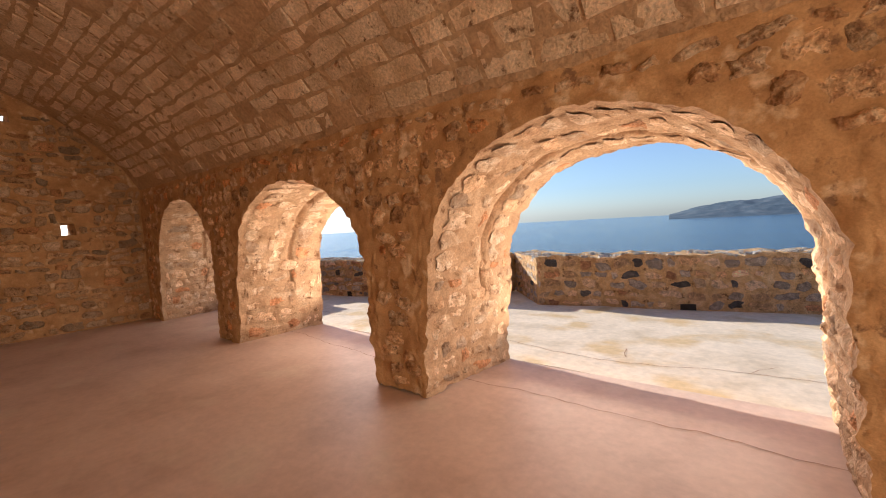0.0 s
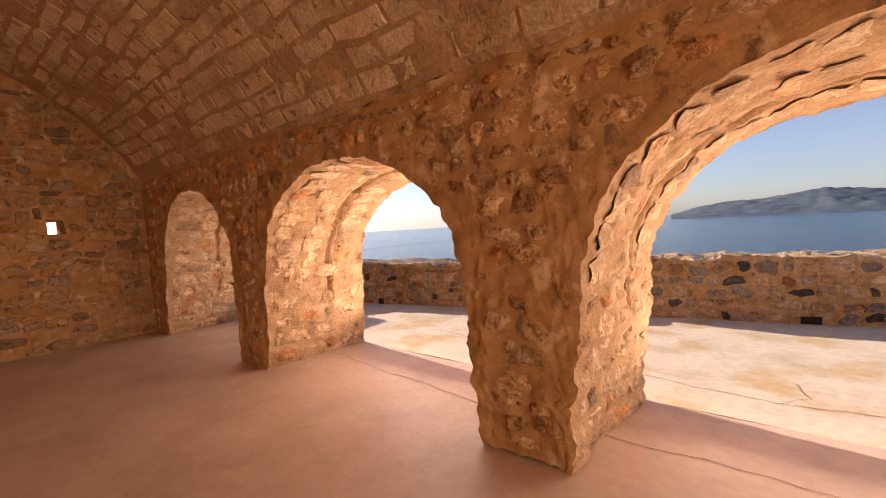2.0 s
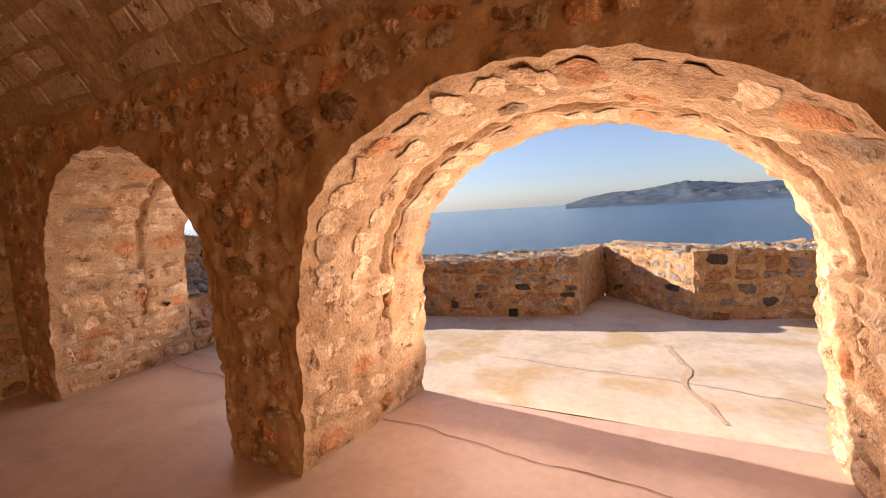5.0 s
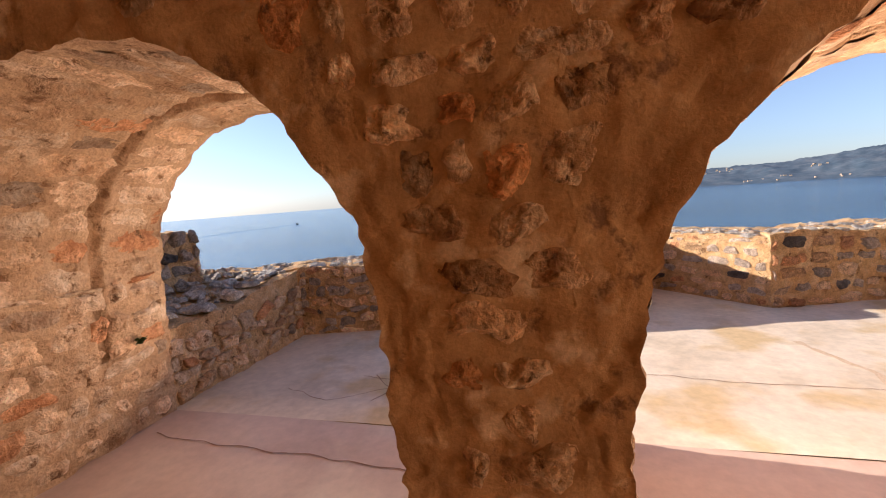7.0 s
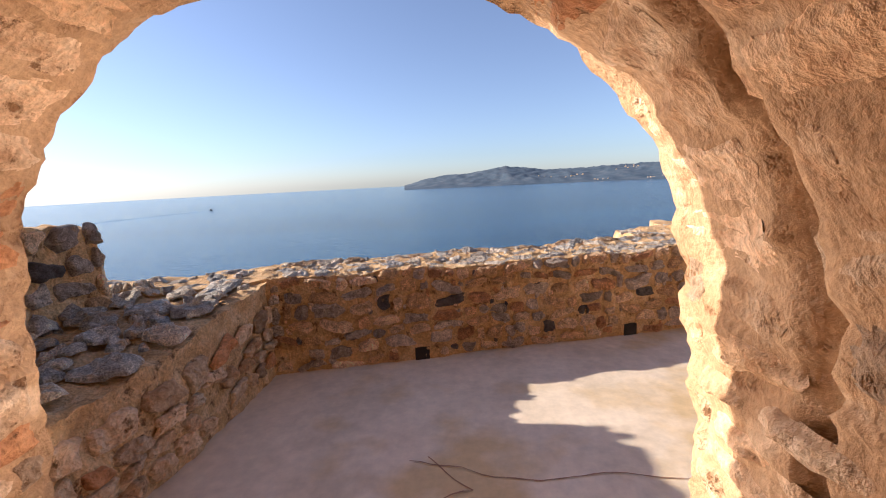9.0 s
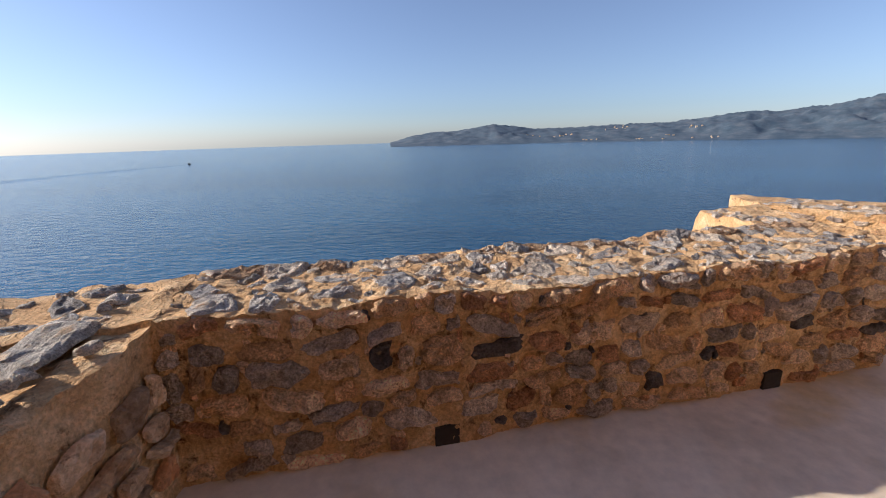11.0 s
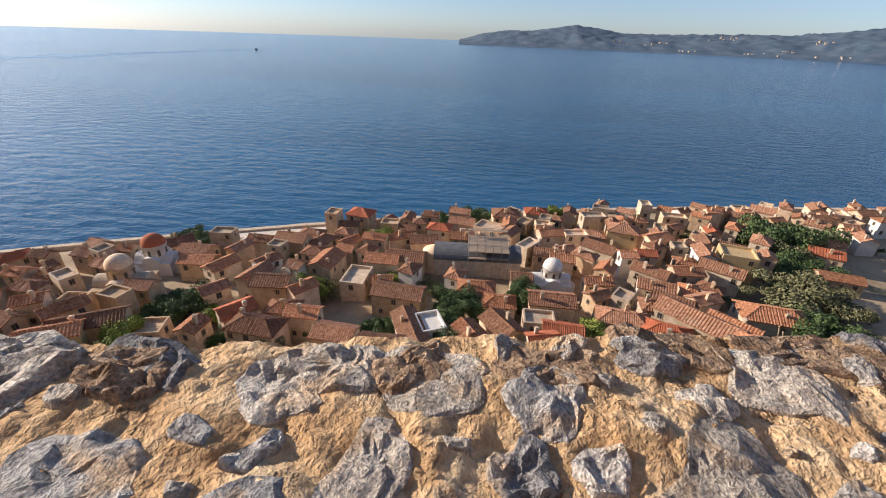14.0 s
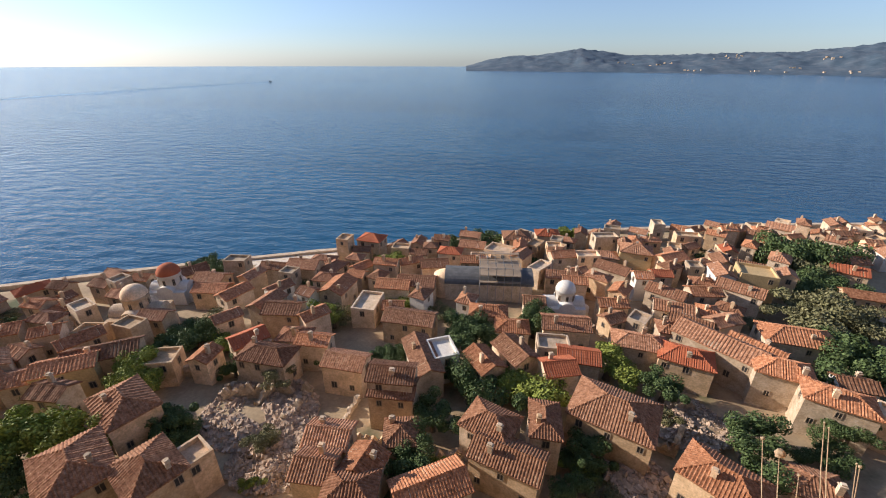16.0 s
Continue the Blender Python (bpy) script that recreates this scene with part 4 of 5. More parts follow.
house("gable", -57.6, 69.9, 6.5, 4.2, 6.0, 80, "o")
house("gable", -75.3, 74.9, 7.2, 4.3, 5.0, 10, "o")
house("hip", -9.0, 45.2, 6.2, 5.0, 7.0, -20, "o")
house("gable", -6.5, 41.3, 8.2, 4.5, 6.0, -15, "o")
house("gable", -14.6, 36.0, 8.0, 4.4, 5.0, 35, "o")
house("hip", -22.6, 33.1, 5.5, 4.2, 6.0, 10, "o")
house("gable", -22.5, 36.7, 3.7, 4.2, 6.0, 80, "o")
house("gable", -28.2, 39.5, 5.2, 4.2, 6.0, 5, "o")
house("gable", -27.6, 35.0, 4.4, 4.2, 6.0, 5, "o")
house("gable", -23.0, 48.6, 6.2, 4.2, 7.0, 5, "o")
house("gable", -23.3, 49.3, 6.2, 4.2, 9.0, 5, "o")
house("hip", -20.1, 42.7, 4.0, 4.2, 5.0, 15, "o")
house("gable", -21.4, 58.1, 9.7, 4.2, 6.0, -60, "o")
house("flat", -18.6, 60.4, 5.2, 4.2, 6.0, -60, "w")
house("gable", -32.8, 54.2, 6.5, 4.2, 6.0, 0, "o")
house("gable", -11.5, 59.1, 5.8, 4.2, 6.0, -50, "o")
house("gable", -6.8, 63.0, 6.5, 4.6, 6.0, -50, "o")
house("gable", -26.9, 69.8, 9.5, 4.8, 6.0, 0, "o")
house("gable", 1.9, 74.0, 8.3, 5.0, 6.0, 5, "o")
house("hip", -7.8, 72.2, 6.1, 4.3, 5.0, 5, "o")
house("gable", -0.0, 59.9, 4.9, 4.2, 6.0, 20, "r")
house("flat", -0.4, 67.7, 5.5, 4.2, 5.0, 5, "o")
house("gable", 3.6, 65.2, 6.5, 4.2, 5.0, 0, "r")
house("hip", 6.8, 51.3, 10.3, 7.7, 7.0, -20, "o")
house("hip", 14.0, 70.4, 8.6, 4.7, 6.0, -5, "o")
house("hip", 20.6, 67.7, 7.8, 5.1, 6.0, -15, "r")
house("gable", 26.8, 71.8, 13.2, 5.5, 7.0, -38, "o")
house("gable", 32.9, 72.7, 7.9, 4.2, 6.0, -38, "o")
house("hip", 33.3, 65.9, 7.3, 5.1, 7.0, -15, "o")
house("hip", 37.2, 60.0, 7.8, 4.7, 7.0, -20, "o")
house("hip", 42.0, 78.6, 11.1, 6.1, 6.0, -5, "o")
house("hip", 17.1, 43.5, 8.0, 5.6, 6.0, -35, "o")
house("hip", 28.1, 46.6, 5.3, 4.2, 4.0, -10, "o")
house("gable", 40.7, 97.7, 8.8, 4.8, 6.0, -30, "o")
house("flat", 47.0, 105.7, 7.4, 6.6, 7.0, -10, "y")
house("hip", 23.0, 116.7, 7.8, 6.2, 7.0, -10, "y")
house("gable", 15.1, 103.7, 7.8, 4.7, 6.0, -30, "o")
house("gable", 24.3, 92.3, 7.4, 4.4, 6.0, -30, "o")
house("gable", 32.1, 94.1, 6.2, 4.2, 6.0, 10, "o")
house("gable", 23.4, 84.9, 6.8, 4.2, 6.0, -10, "o")
house("gable", 73.0, 117.5, 7.2, 5.0, 5.0, -20, "r")
house("gable", 68.7, 104.1, 8.2, 4.2, 4.0, -10, "o")
house("gable", 24.8, 79.2, 6.8, 4.2, 6.0, -20, "o")
house("hip", -51.3, 112.0, 7.0, 5.6, 7.0, -5, "r")
house("gable", -43.3, 111.8, 5.0, 4.2, 5.0, 70, "o")
house("flat", -57.4, 106.7, 3.6, 4.2, 8.0, 0, "o")
house("hip", -9.4, 122.0, 7.8, 6.3, 7.0, 10, "o")
house("gable", 3.3, 110.7, 6.3, 4.4, 6.0, 20, "o")
house("gable", -34.8, 83.4, 7.3, 4.4, 6.0, 5, "o")
house("gable", -30.2, 86.3, 8.4, 5.1, 6.0, 5, "o")
house("gable", -28.8, 97.4, 6.7, 4.7, 6.0, 20, "o")
house("hip", -26.6, 107.3, 6.1, 4.2, 6.0, 0, "r")
house("gable", -19.6, 102.1, 6.1, 4.3, 6.0, 10, "o")

# churches
def lathe(profile, n, material, name, smooth=True):
    v = [(r * math.cos(2 * math.pi * i / n), r * math.sin(2 * math.pi * i / n), z) for r, z in profile for i in range(n)]
    f = [(k * n + i, k * n + (i + 1) % n, (k + 1) * n + (i + 1) % n, (k + 1) * n + i) for k in range(len(profile) - 1) for i in range(n)]
    return mesh_of(name, v, f, material, smooth)


def dome_profile(r, z0, n=9):
    return [(r * math.cos(math.pi / 2 * i / n) + 0.01, z0 + r * 0.95 * math.sin(math.pi / 2 * i / n)) for i in range(n + 1)]


def church(x, y, rot, size, wall_m, dome_m, drum, label):
    b = ground_z(x, y) - 0.5
    ob = thing("church", box_mesh("church", -size, size, -size * 0.75, size * 0.75, 0, size * 0.95, wall_m), label, "church", m=pose(x, y, b, 0, 0, rot))
    for i, (ang, l) in enumerate(((0, size), (90, size * 0.75))):
        n = 12
        rad = size * 0.42
        v = [(s * l, rad * math.cos(math.pi * k / n), size * 0.95 + rad * 0.8 * math.sin(math.pi * k / n)) for s in (-1, 1) for k in range(n + 1)]
        f = [(k, k + 1, n + 2 + k, n + 1 + k) for k in range(n)] + [tuple(range(n, -1, -1)), tuple(range(n + 1, 2 * n + 2))]
        part("barrel_roof", mesh_of("barrel_roof", v, f, wall_m), ob, m=pose(0, 0, 0.003 * i, 0, 0, ang))
    zt = size * 1.25
    part("drum", lathe([(drum, zt - 0.6), (drum, zt + drum * 0.85), (drum * 1.08, zt + drum * 0.87), (drum * 1.08, zt + drum)], 24, wall_m, "drum"), ob)
    part("dome", lathe(dome_profile(drum * 1.03, zt + drum), 24, dome_m, "dome"), ob)
    for k in range(8):
        a = 2 * math.pi * k / 8
        m = pose(0, 0, 0, 0, 0, 45 * k) @ Matrix.Translation((0, -drum - 0.01, zt + 0.05)) @ Matrix.Diagonal((0.7, 1, drum * 0.6, 1))
        wob = part("window", WINDOWS[1][0], ob, m=m)
        part("pane", WINDOWS[1][1], wob)
    apse = lathe([(size * 0.38, 0), (size * 0.38, size * 0.7), (0.01, size * 0.95)], 20, wall_m, "apse")
    part("apse", apse, ob, m=Matrix.Translation((size, 0, 0)))
    PLACED.append((x, y, size * 1.2))
    return ob


church(2.6, 86.3, 10, 4.0, M_WHITE, M_WHITE, 2.0, "whitewashed church with a round drum and dome")
church(-82.1, 62.7, 20, 4.8, M_HOUSE, M_HOUSE, 2.3, "old brown stone church with a low dome")
church(-87.0, 75.5, 15, 4.2, M_WHITE, M_TILE_NEW, 2.4, "white church with a red tiled dome by the shore")


def scaffolded_nave():
    x, y = -13.5, 93.0
    b = ground_z(x, y) - 0.5
    ob = thing("church", box_mesh("church", -11, 9, -3.6, 3.6, 0, 5.2, M_HOUSE), "long stone church under repair with a grey lead roof", "church", m=pose(x, y, b, 0, 0, 8))
    n = 12
    v = [(s, 3.75 * math.cos(math.pi * k / n), 5.1 + 2.2 * math.sin(math.pi * k / n)) for s in (-11.2, 9.2) for k in range(n + 1)]
    part("roof", mesh_of("roof", v, [(k, k + 1, n + 2 + k, n + 1 + k) for k in range(n)] + [tuple(range(n, -1, -1)), tuple(range(n + 1, 2 * n + 2))], M_LEAD), ob, "grey barrel roof")
    part("apse", lathe([(3.0, 0), (3.0, 5.6), (0.01, 7.2)], 20, M_HOUSE, "apse"), ob, m=Matrix.Translation((-11, 0, 0)))
    PLACED.append((x, y, 11))
    PLACED.append((x - 7, y, 6))
    sc = new("scaffolding")
    tagged(sc, "steel tube scaffolding with plank decks round the church roof", "scaffolding")
    sc.matrix_world = pose(x + 1.5, y, b, 0, 0, 8)
    pole = lathe([(0.06, 0), (0.06, 10.2)], 6, M_STEEL, "pole", False)
    tube = lathe([(0.05, 0), (0.05, 9.4)], 6, M_STEEL, "tube", False)
    deck = box_mesh("deck", -4.7, 4.7, -0.45, 0.45, 0, 0.06, M_FRAME)
    for px in lin(-4.6, 4.6, 5):
        for py in (-4.4, -1.5, 1.5, 4.4):
            part("pole", pole, sc, m=Matrix.Translation((px, py, 0)))
    for z in (6.4, 8.2, 10.0):
        for py in (-4.4, -1.5, 1.5, 4.4):
            part("tube", tube, sc, m=Matrix.Translation((-4.7, py + 0.07, z)) @ pose(0, 0, 0, 0, 90, 0))
        for py in (-3.9, 3.9):
            part("deck", deck, sc, m=Matrix.Translation((0, py, z - 0.2)))
    part("deck", box_mesh("deck", -4.7, 4.7, -4.3, 4.3, 0, 0.06, M_FRAME), sc, m=Matrix.Translation((0, 0, 7.9)))


scaffolded_nave()


# trees and scrub
def crown_mesh(seed, lobes, leaves, size, material, spread=1.0, flat=0.75):
    r = random.Random(seed)
    v, f = [], []
    centres = [(r.gauss(0, 0.42) * spread, r.gauss(0, 0.42) * spread, r.uniform(-0.2, 0.42), r.uniform(0.2, 0.42)) for _ in range(lobes)]
    for _ in range(leaves):
        cx, cy, cz, cr = r.choice(centres)
        d = Vector((r.gauss(0, 1), r.gauss(0, 1), r.gauss(0, 1))).normalized()
        p = Vector((cx, cy, cz)) + d * cr * r.uniform(0.65, 1.05)
        p.z *= flat
        a = Vector((r.gauss(0, 1), r.gauss(0, 1), r.gauss(0, 1))).normalized()
        n = (d + a * 0.8).normalized()
        t = n.orthogonal().normalized() * size * r.uniform(0.5, 1.2)
        b = n.cross(t)
        k = len(v)
        v += [p - t, p + b * 0.6, p + t * 1.1, p - b * 0.6]
        f.append((k, k + 1, k + 2, k + 3))
    return mesh_of("crown", v, f, material)


CROWNS = {"dark": [crown_mesh(i, 16, 9000, 0.04, M_LEAF) for i in range(3)], "light": [crown_mesh(10 + i, 16, 9000, 0.04, M_LEAF_LIGHT) for i in range(3)],
          "dry": [crown_mesh(20 + i, 14, 6000, 0.04, M_LEAF_DRY, 1.2, 0.5) for i in range(2)]}
TRUNK = lathe([(0.11, 0), (0.075, 0.35), (0.06, 0.7), (0.03, 1.0)], 8, M_BARK, "trunk")
tr = random.Random(3)


def tree(x, y, radius, tone, height=0.0):
    radius *= 1.12
    h = height or radius * (0.5 if tone == "dry" else 0.95)
    label = {"dark": "dark green leafy tree among the houses", "light": "bright green pine tree among the houses", "dry": "low dry olive-green scrub bush"}[tone]
    ob = thing("bush" if tone == "dry" else "tree", TRUNK, label, "bush" if tone == "dry" else "tree", "town trees", m=pose(x, y, ground_z(x, y) - 0.6) @ Matrix.Diagonal((radius * 1.5, radius * 1.5, h + 0.9, 1)))
    inv = Matrix.Diagonal((1 / (radius * 1.5), 1 / (radius * 1.5), 1 / (h + 0.9), 1))
    part("crown", tr.choice(CROWNS[tone]), ob, m=inv @ Matrix.Translation((0, 0, h + 0.6)) @ pose(0, 0, 0, 0, 0, tr.uniform(0, 360)) @ Matrix.Diagonal((radius, radius * tr.uniform(0.85, 1.1), radius * tr.uniform(0.9, 1.1), 1)))
    PLACED.append((x, y, radius * 0.6))


tree(-64.8, 31.4, 5.2, "light", 4.6)
tree(-59.6, 33.6, 3.9, "light", 4.4)
tree(-56.4, 34.6, 2.0, "light", 4.0)
tree(-67.5, 28.0, 4.4, "light", 4.4)
tree(-60.5, 28.6, 3.6, "dark", 2.6)
tree(-57.5, 25.5, 3.0, "dark", 2.2)
tree(-49.6, 33.6, 2.2, "dark", 1.6)
tree(-47.0, 35.0, 2.0, "dark", 1.4)
tree(-65.9, 47.1, 3.9, "light")
tree(-13.1, 54.5, 4.7, "dark", 3.2)
tree(-17.1, 47.5, 3.1, "dark", 3.2)
tree(-2.6, 56.2, 5.2, "light", 3.2)
tree(8.9, 66.0, 4.4, "light", 3.2)
tree(16.3, 61.5, 3.1, "dark", 3.2)
tree(23.8, 51.8, 4.0, "dark", 3.2)
tree(48.5, 74.1, 6.3, "dark", 3.2)
tree(37.3, 56.2, 2.6, "dark", 3.2)
tree(-64.7, 58.5, 3.9, "dark", 3.2)
tree(-65.4, 45.5, 3.9, "light", 3.2)
tree(-51.4, 38.7, 3.1, "dark", 3.2)
tree(2.9, 46.6, 2.9, "dark", 3.2)
tree(-17.5, 40.2, 3.1, "dark", 3.2)
tree(-14.4, 69.6, 4.7, "dark", 3.2)
tree(67.9, 125.0, 8.9, "dark", 3.2)
tree(-3.6, 75.1, 2.9, "dark", 3.2)
tree(-27.4, 59.4, 2.4, "dark", 3.2)
tree(-37.4, 38.4, 1.8, "dry", 3.2)
tree(0.7, 39.6, 2.3, "dark", 3.2)
tree(56.1, 91.8, 8.1, "dry", 3.2)
tree(-44.7, 70.7, 3.1, "light", 3.2)
tree(-43.4, 50.4, 2.5, "dry", 3.2)
tree(35.3, 54.0, 2.6, "dark", 1.2)
tree(31.5, 53.0, 1.8, "dark", 1.0)
tree(-17.6, 39.0, 2.4, "dark", 2.2)
tree(-15.6, 40.2, 1.9, "light", 1.8)
tree(-20.0, 40.5, 1.5, "light", 1.2)
tree(65.6, 121.0, 6.5, "dry")
tree(60.8, 110.0, 6.0, "dark", 2.5)
tree(66.5, 113.0, 5.0, "dark", 2.0)
tree(56.0, 113.0, 4.0, "dry")
tree(51.4, 78.0, 5.5, "dark", 2.4)
tree(46.5, 80.0, 4.0, "dry")
tree(56.3, 94.0, 5.5, "dry")
tree(49.0, 92.0, 4.5, "dry")
tree(62.0, 90.0, 5.0, "dry")
tree(-27.5, 58.5, 3.0, "dark", 2.4)
tree(-66.2, 64.0, 4.0, "dry")
tree(-67.5, 58.5, 4.2, "dark", 2.0)
tree(-58.9, 58.5, 3.4, "light", 2.0)
tree(-15.9, 69.0, 3.6, "dark")
tree(-12.5, 70.5, 2.8, "dark")
tree(-2.6, 77.0, 3.6, "dark")
tree(-41.6, 103.0, 3.4, "light")
tree(-44.2, 71.5, 3.6, "dry")
tree(-48.2, 72.0, 3.0, "light", 1.6)
tree(-32.1, 80.5, 3.8, "light", 1.6)
tree(6.8, 138.0, 4.0, "light", 2.4)
tree(-17.1, 127.5, 4.4, "dark", 2.4)
tree(-29.0, 122.0, 3.2, "dark", 2.4)
tree(-52.5, 38.5, 2.8, "dark", 1.6)
tree(-48.0, 36.5, 2.4, "dark", 1.6)
tree(-53.0, 56.0, 2.6, "dark", 1.6)
tree(-38.5, 40.5, 1.8, "dry", 1.2)
tree(-36.5, 34.0, 1.2, "light", 0.8)
tree(2.0, 44.5, 2.6, "dark", 1.6)
tree(4.5, 41.5, 2.0, "dry", 0.8)
tree(16.0, 57.0, 1.6, "dry", 0.8)
tree(-88.0, 92.0, 3.2, "dark", 1.8)
tree(-95.0, 94.0, 3.0, "dark", 1.8)


# ruins and rubble
def rubble(name, x, y, rx, ry, count, sizes, seed, label, pile=1.2):
    r = random.Random(seed)
    v, f = [], []
    cube = [(-1, -1, -1), (1, -1, -1), (1, 1, -1), (-1, 1, -1), (-1, -1, 1), (1, -1, 1), (1, 1, 1), (-1, 1, 1)]
    for _ in range(count):
        a, d = r.uniform(0, 6.28), math.sqrt(r.random())
        px, py = x + rx * d * math.cos(a), y + ry * d * math.sin(a)
        s = r.uniform(*sizes) * (0.6 + 0.8 * r.random())
        pz = ground_z(px, py) + pile * max(0, noise.noise((px * 0.3, py * 0.3, 3)) + 0.3) + s * 0.2
        m = pose(px, py, pz, r.uniform(0, 90), r.uniform(0, 90), r.uniform(0, 90))
        n = len(v)
        v += [m @ (Vector(c) * s * r.uniform(0.5, 1.0)) for c in cube]
        f += [tuple(n + i for i in q) for q in ((3, 2, 1, 0), (4, 5, 6, 7), (0, 1, 5, 4), (1, 2, 6, 5), (2, 3, 7, 6), (3, 0, 4, 7))]
    PLACED.append((x, y, min(rx, ry) * 0.9))
    return thing(name, mesh_of(name, v, f, M_ROCK), label, "rubble", kind="stuff")


rubble("rubble", -43.0, 45.5, 8.5, 7.5, 4200, (0.07, 0.34), 1, "heaps of fallen stones from ruined houses")
rubble("rubble", -36.0, 38.5, 6.0, 5.5, 2400, (0.07, 0.3), 2, "heaps of fallen stones from ruined houses")
rubble("rubble", 18.5, 57.0, 6.0, 5.5, 2000, (0.05, 0.24), 3, "fallen stones round a ruined vault")
rubble("rubble", 9.0, 46.0, 4.0, 4.0, 1200, (0.07, 0.36), 4, "heap of broken rock and stones")
rubble("rubble", 1.5, 82.0, 7.0, 3.0, 500, (0.1, 0.4), 5, "fallen stones beside the church")


def ruin(x, y, length, height, rot, seed):
    """A jagged remnant of a wall."""
    n, m = int(length / 0.2), int(height / 0.25)
    g = Grid()
    z0 = ground_z(x, y) - 0.5
    t = pose(x, y, z0, 0, 0, rot)
    tops = [max(0.8, height * (0.65 + 0.6 * noise.noise((i * 0.23, seed * 3.1, 0)))) for i in range(n + 1)]
    for side in (-0.3, 0.3):
        g.patch([[t @ Vector(((i / n - 0.5) * length, side, tops[i] * k)) for i in range(n + 1)] for k in lin(0, 1, m)], side > 0)
    g.patch([[t @ Vector(((i / n - 0.5) * length, side, tops[i])) for i in range(n + 1)] for side in (-0.3, 0.0, 0.3)])
    PLACED.append((x, y, length * 0.3))
    return thing("ruined_wall", g.mesh("ruined_wall", M_HOUSE, 3.0, False), "jagged remnant of a ruined stone house wall", "ruin", "ruined walls")


ruin(-47.3, 47.5, 6, 4.5, 20, 1)
ruin(-43.5, 48.5, 5, 4.5, 70, 2)
ruin(-40.0, 50.0, 6, 3.5, 10, 3)
ruin(-38.0, 46.0, 4, 3.0, 80, 4)
ruin(-50.5, 50.0, 5, 3.5, 100, 5)
ruin(13.0, 51.5, 5, 3.5, -25, 6)
ruin(15.8, 52.5, 4, 3.5, 60, 7)
ruin(10.5, 49.5, 3, 2.5, 80, 8)
ruin(-30.0, 47.5, 8, 2.0, 90, 9)
ruin(-25.0, 44.0, 6, 2.0, 5, 10)
ruin(-14.0, 43.5, 7, 3.0, 20, 11)
ruin(19.5, 60.5, 4, 2.8, 15, 12)
ruin(-60.5, 50.5, 7, 4.0, 20, 13)
ruin(-55.5, 62.0, 7, 3.0, 0, 14)
ruin(35.5, 83.0, 8, 2.5, 10, 15)
ruin(44.0, 86.0, 9, 2.0, -10, 16)

# sea wall, quay and rocks along the shore
g = Grid()
xs = lin(-180, 230, 200)
rows = []
for dy, z in ((-1.6, -53.5), (-1.6, -51.6), (0.2, -51.6), (0.5, -55.0)):
    rows.append([(x, shore(x) + dy, z + (0.25 * noise.noise((x * 0.15, 1, 1)) if z > -52 else 0)) for x in xs])
g.patch(rows)
thing("sea_wall", g.mesh("sea_wall", M_HOUSE, 0, False), "long stone sea wall along the shore", "wall", kind="structure")
g = Grid()
g.patch([[(x, shore(x) - 13 + 11 * t, -52.2) for x in lin(-92, -55, 20)] for t in lin(0, 1, 6)])
thing("pavement", g.mesh("pavement", M_TERRACE, 0, False), "pale paved square beside the sea wall", "square", kind="structure")
PLACED.append((-73, 107, 14))
PLACED.append((-86, 100, 8))

# the rest of the houses fill the slope
PLACED += [(30, 54, 6), (35, 52, 5), (24, 56, 4), (52, 88, 7), (60, 100, 7), (66, 110, 7)]
fill = random.Random(29)
for row in range(37):
    for col in range(78):
        x, y = -165 + col * 4.75 + fill.uniform(-1.4, 1.4), 28.8 + row * 4.3 + fill.uniform(-1.2, 1.2)
        if y > shore(x) - (17 if x < -55 else 9) or y < (44 + max(0, x - 20) * 0.62 if x > -68 else 36):
            continue
        if x > 46 and y < 40 + x * 1.0:
            continue
        if abs(math.atan2(x + 7, y - 7)) > 1.28 or fill.random() < 0.24:
            continue
        size = fill.choice((4.0, 4.6, 5.2, 6.0, 7.2)) + fill.uniform(-0.4, 0.4)
        if any(math.hypot(x - a, y - b) < c * 0.95 + size * 0.4 for a, b, c in PLACED):
            continue
        kind = fill.choice(("gable", "gable", "gable", "hip", "flat"))
        tone = fill.choice("oooooooooooooorww")
        if kind == "flat":
            tone = "o"
        rot = fill.choice((-30, -15, 0, 5, 10, 30, 60, 80, 90)) + fill.uniform(-6, 6)
        house(kind, x, y, size, max(3.4, size * fill.uniform(0.55, 0.75)), fill.uniform(4.6, 6.8), rot, tone)
        if fill.random() < 0.42:
            tree(x + fill.uniform(3.5, 5), y + fill.uniform(-3, 3), fill.uniform(1.2, 2.4), fill.choice(("dark", "dark", "light", "dry")), 1.6)

# a motor boat and its wake far out
bm = bmesh.new()
bmesh.ops.create_cone(bm, cap_ends=True, segments=12, radius1=1.2, radius2=1.7, depth=1.2)
for q in bm.verts:
    q.co.x *= 4.0 if q.co.x < 0 else 2.6
    q.co.z += 0.3
bmesh.ops.create_cube(bm, size=1, matrix=Matrix.Translation((0.5, 0, 1.6)) @ Matrix.Diagonal((3.2, 2.0, 1.6, 1)))
me = bpy.data.meshes.new("boat")
bm.to_mesh(me)
bm.free()
me.materials.append(M_DARK)
thing("boat", me, "small dark motor boat far out on the sea", "boat", m=pose(-755, 1130, SEA + 0.2, 0, 0, 160) @ Matrix.Scale(1.4, 4))


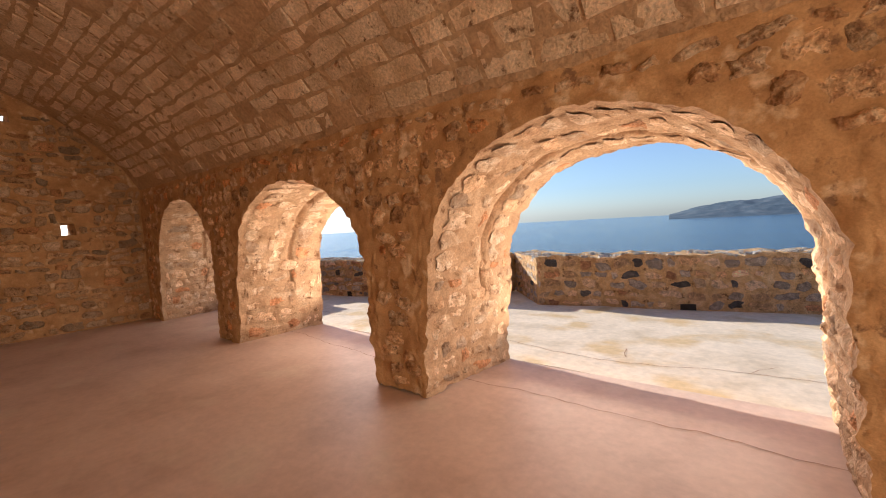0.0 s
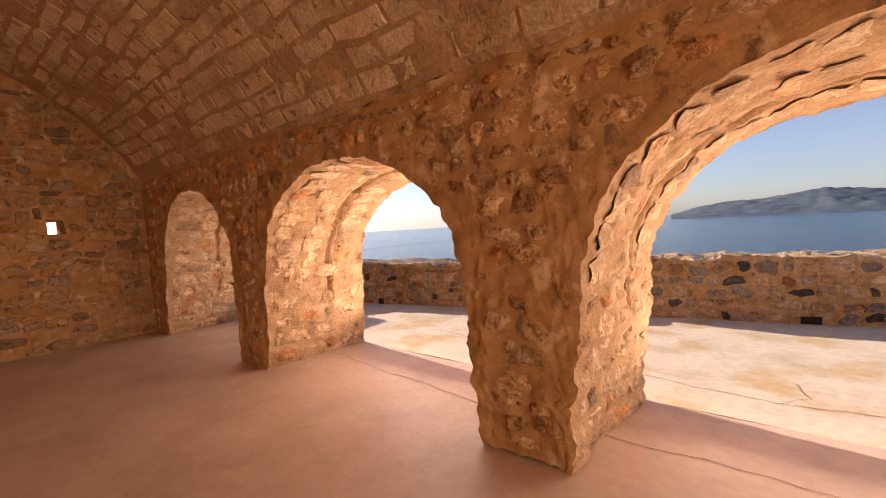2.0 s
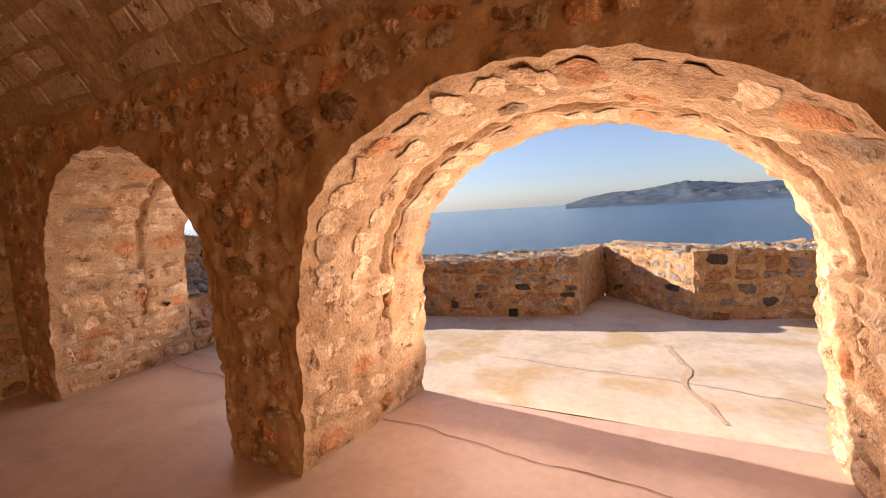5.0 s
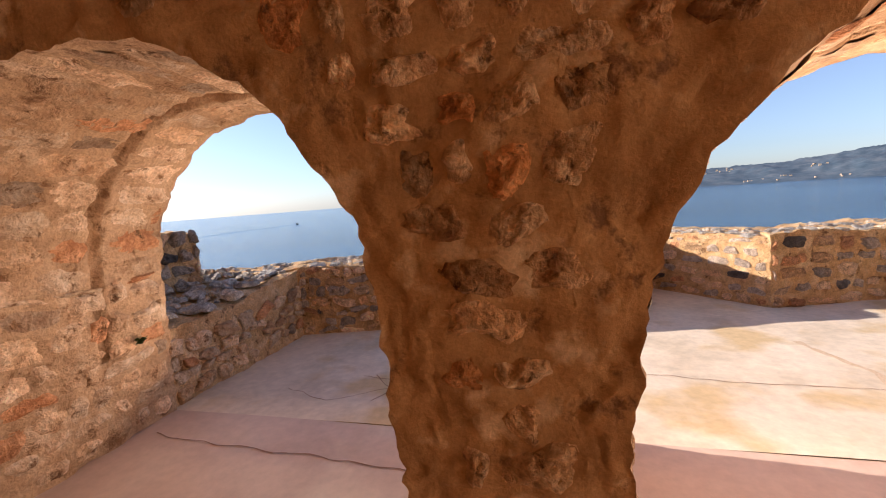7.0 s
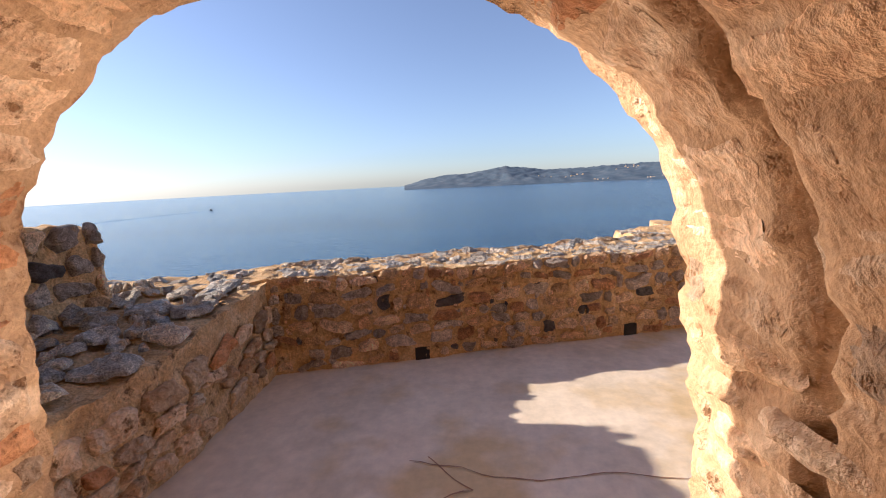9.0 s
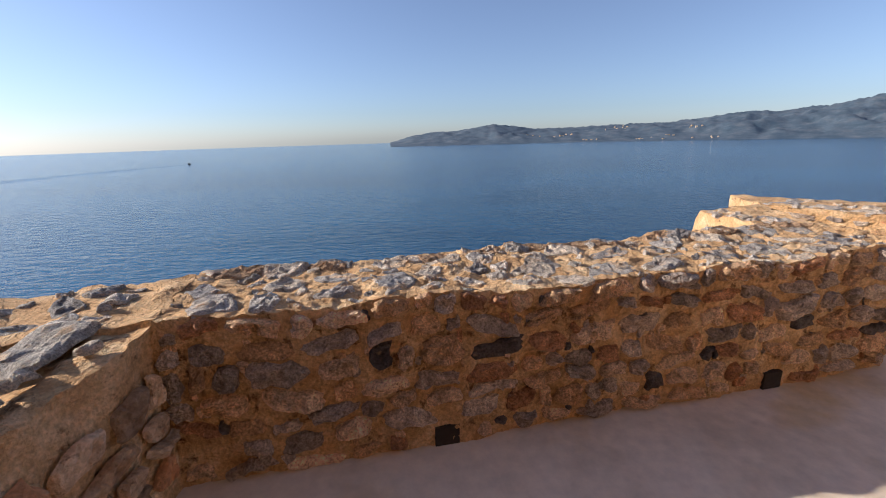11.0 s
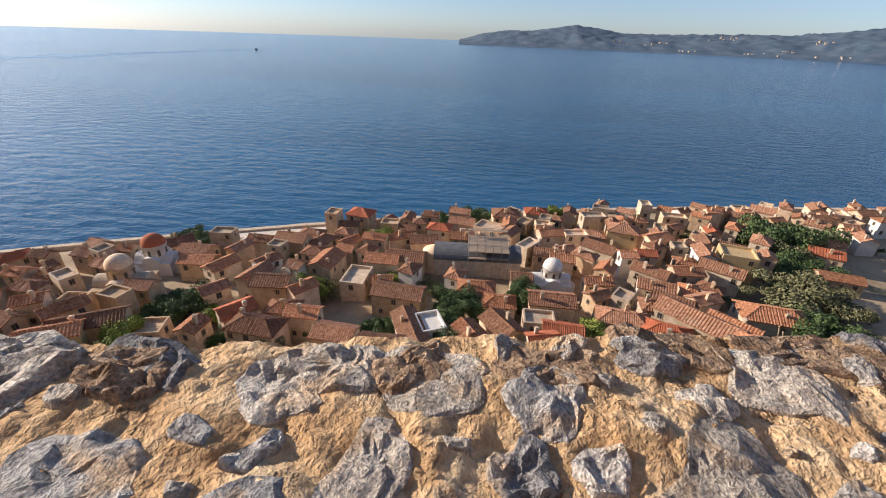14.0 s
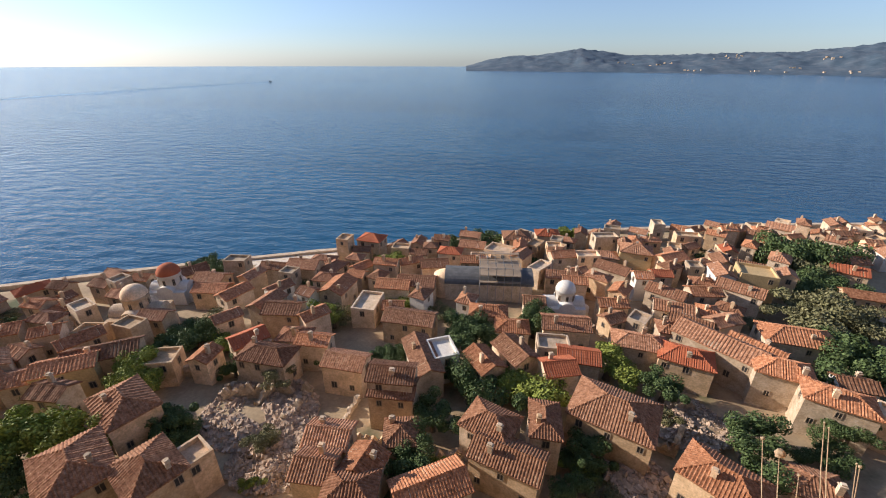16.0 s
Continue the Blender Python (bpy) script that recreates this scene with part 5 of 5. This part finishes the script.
def tube(points, radii, material, name, n=6):
    """A round stem through some points."""
    v, f = [], []
    pts = [Vector(p) for p in points]
    for i, p in enumerate(pts):
        d = (pts[min(i + 1, len(pts) - 1)] - pts[max(i - 1, 0)]).normalized()
        a = d.orthogonal().normalized()
        b = d.cross(a)
        v += [p + (a * math.cos(2 * math.pi * k / n) + b * math.sin(2 * math.pi * k / n)) * radii[i] for k in range(n)]
    for i in range(len(pts) - 1):
        f += [(i * n + k, i * n + (k + 1) % n, (i + 1) * n + (k + 1) % n, (i + 1) * n + k) for k in range(n)]
    return mesh_of(name, v, f, material, True)


# wake of the boat: long low swells of brighter water
M_WAKE = surf("wake_water", [(0.1, 0.2, 0.3), (0.2, 0.32, 0.42)], 0.02, 0.2, 0.25, 0.0, spec=0.5)
for side in (0, 1):
    g = Grid()
    rows = []
    for k in (-1, 0, 1):
        rows.append([(-746 - 60 * t - 35 * math.sin(3.1 * t) + k * (1.2 + 7 * t) * (1 + 0.4 * math.sin(9 * t)) + side * 52 * t, 1112 - 600 * t, SEA + 0.05 + (0.25 if k == 0 else 0)) for t in lin(0, 0.82 if side else 1, 60)])
    g.patch(rows)
    thing("wake", g.mesh("wake", M_WAKE, 0), "long thin pale wake trailing behind the boat", "wake", "boat wake")

# villages on the far shore
village = random.Random(8)
for az, el, n, spread in ((20.6, 0.5, 16, 0.5), (20.1, 0.3, 9, 0.7), (13.5, -0.4, 10, 0.5), (14.2, -0.2, 8, 0.3), (28.2, 0.35, 12, 0.35), (24.4, -0.9, 10, 0.9), (16.7, -0.95, 8, 0.8), (9.5, -0.3, 7, 0.5), (25.7, -0.55, 7, 0.6), (30.0, -0.9, 9, 1.2)):
    for i in range(n // 2):
        a, e = az + village.gauss(0, spread), el + village.gauss(0, 0.07)
        best = min(HILL_POINTS, key=lambda q: (q[0] - a) ** 2 * 0.6 + (q[1] - e) ** 2 * 4)
        w = village.uniform(3, 6)
        thing("house", box_mesh("house", -w, w, -w * 0.6, w * 0.6, -6, village.uniform(4, 7), M_HOUSE), "pale village house on the far shore", "house", "far village houses",
              m=pose(best[2] + village.uniform(-14, 14), best[3], best[4], 0, 0, village.uniform(-40, 40)))

# dry thistles that lean out over the cliff edge
M_STRAW = surf("dry_straw", [(0.3, 0.21, 0.13), (0.44, 0.33, 0.21)], 20, 90, 0.9, 0.2)
HEADS = [((-5.12, 9.66, -0.66), 0.014), ((-5.05, 9.56, -0.68), 0.034), ((-4.82, 9.64, -0.41), 0.008), ((-4.76, 9.66, -0.47), 0.008), ((-4.7, 9.41, -0.53), 0.012), ((-4.97, 9.44, -0.73), 0.012), ((-4.64, 9.5, -0.6), 0.008)]
for i, (h, rad) in enumerate(HEADS):
    h = Vector(h)
    root = Vector((h.x - 0.12, 8.5 + 0.02 * i, -1.62))
    ob = thing("thistle", tube([root, root.lerp(h, 0.45) + Vector((0, 0.06, -0.1)), root.lerp(h, 0.82) + Vector((0.01, 0.04, -0.06)), h], [0.005, 0.0045, 0.0035, 0.003], M_STRAW, "stalk"),
               "dry straw-coloured thistle stalk at the cliff edge", "plant", "dry thistles")
    bm = bmesh.new()
    bmesh.ops.create_icosphere(bm, subdivisions=2, radius=rad)
    rr = random.Random(i)
    for q in bm.verts:
        q.co *= rr.uniform(0.75, 1.15)
    me = bpy.data.meshes.new("seed_head")
    bm.to_mesh(me)
    bm.free()
    me.materials.append(M_STRAW)
    part("seed_head", me, ob, m=Matrix.Translation(h))

# a small weed rooted in the reveal of the last arch
wr = random.Random(5)
v, f = [], []
for i in range(16):
    a, e, l = wr.uniform(-0.6, 0.6), wr.uniform(-0.6, 1.1), wr.uniform(0.03, 0.08)
    d = Vector((math.cos(a) * math.cos(e), math.sin(a) * 1.4, math.sin(e) * 0.7)).normalized()
    s = d.orthogonal().normalized() * l * 0.28
    k = len(v)
    v += [(0, 0, 0), d * l * 0.55 + s, d * l, d * l * 0.55 - s]
    f.append((k, k + 1, k + 2, k + 3))
thing("weed", mesh_of("weed", v, f, M_LEAF), "small green weed growing out of the wall", "plant", m=pose(-8.27, 3.98, 0.72))
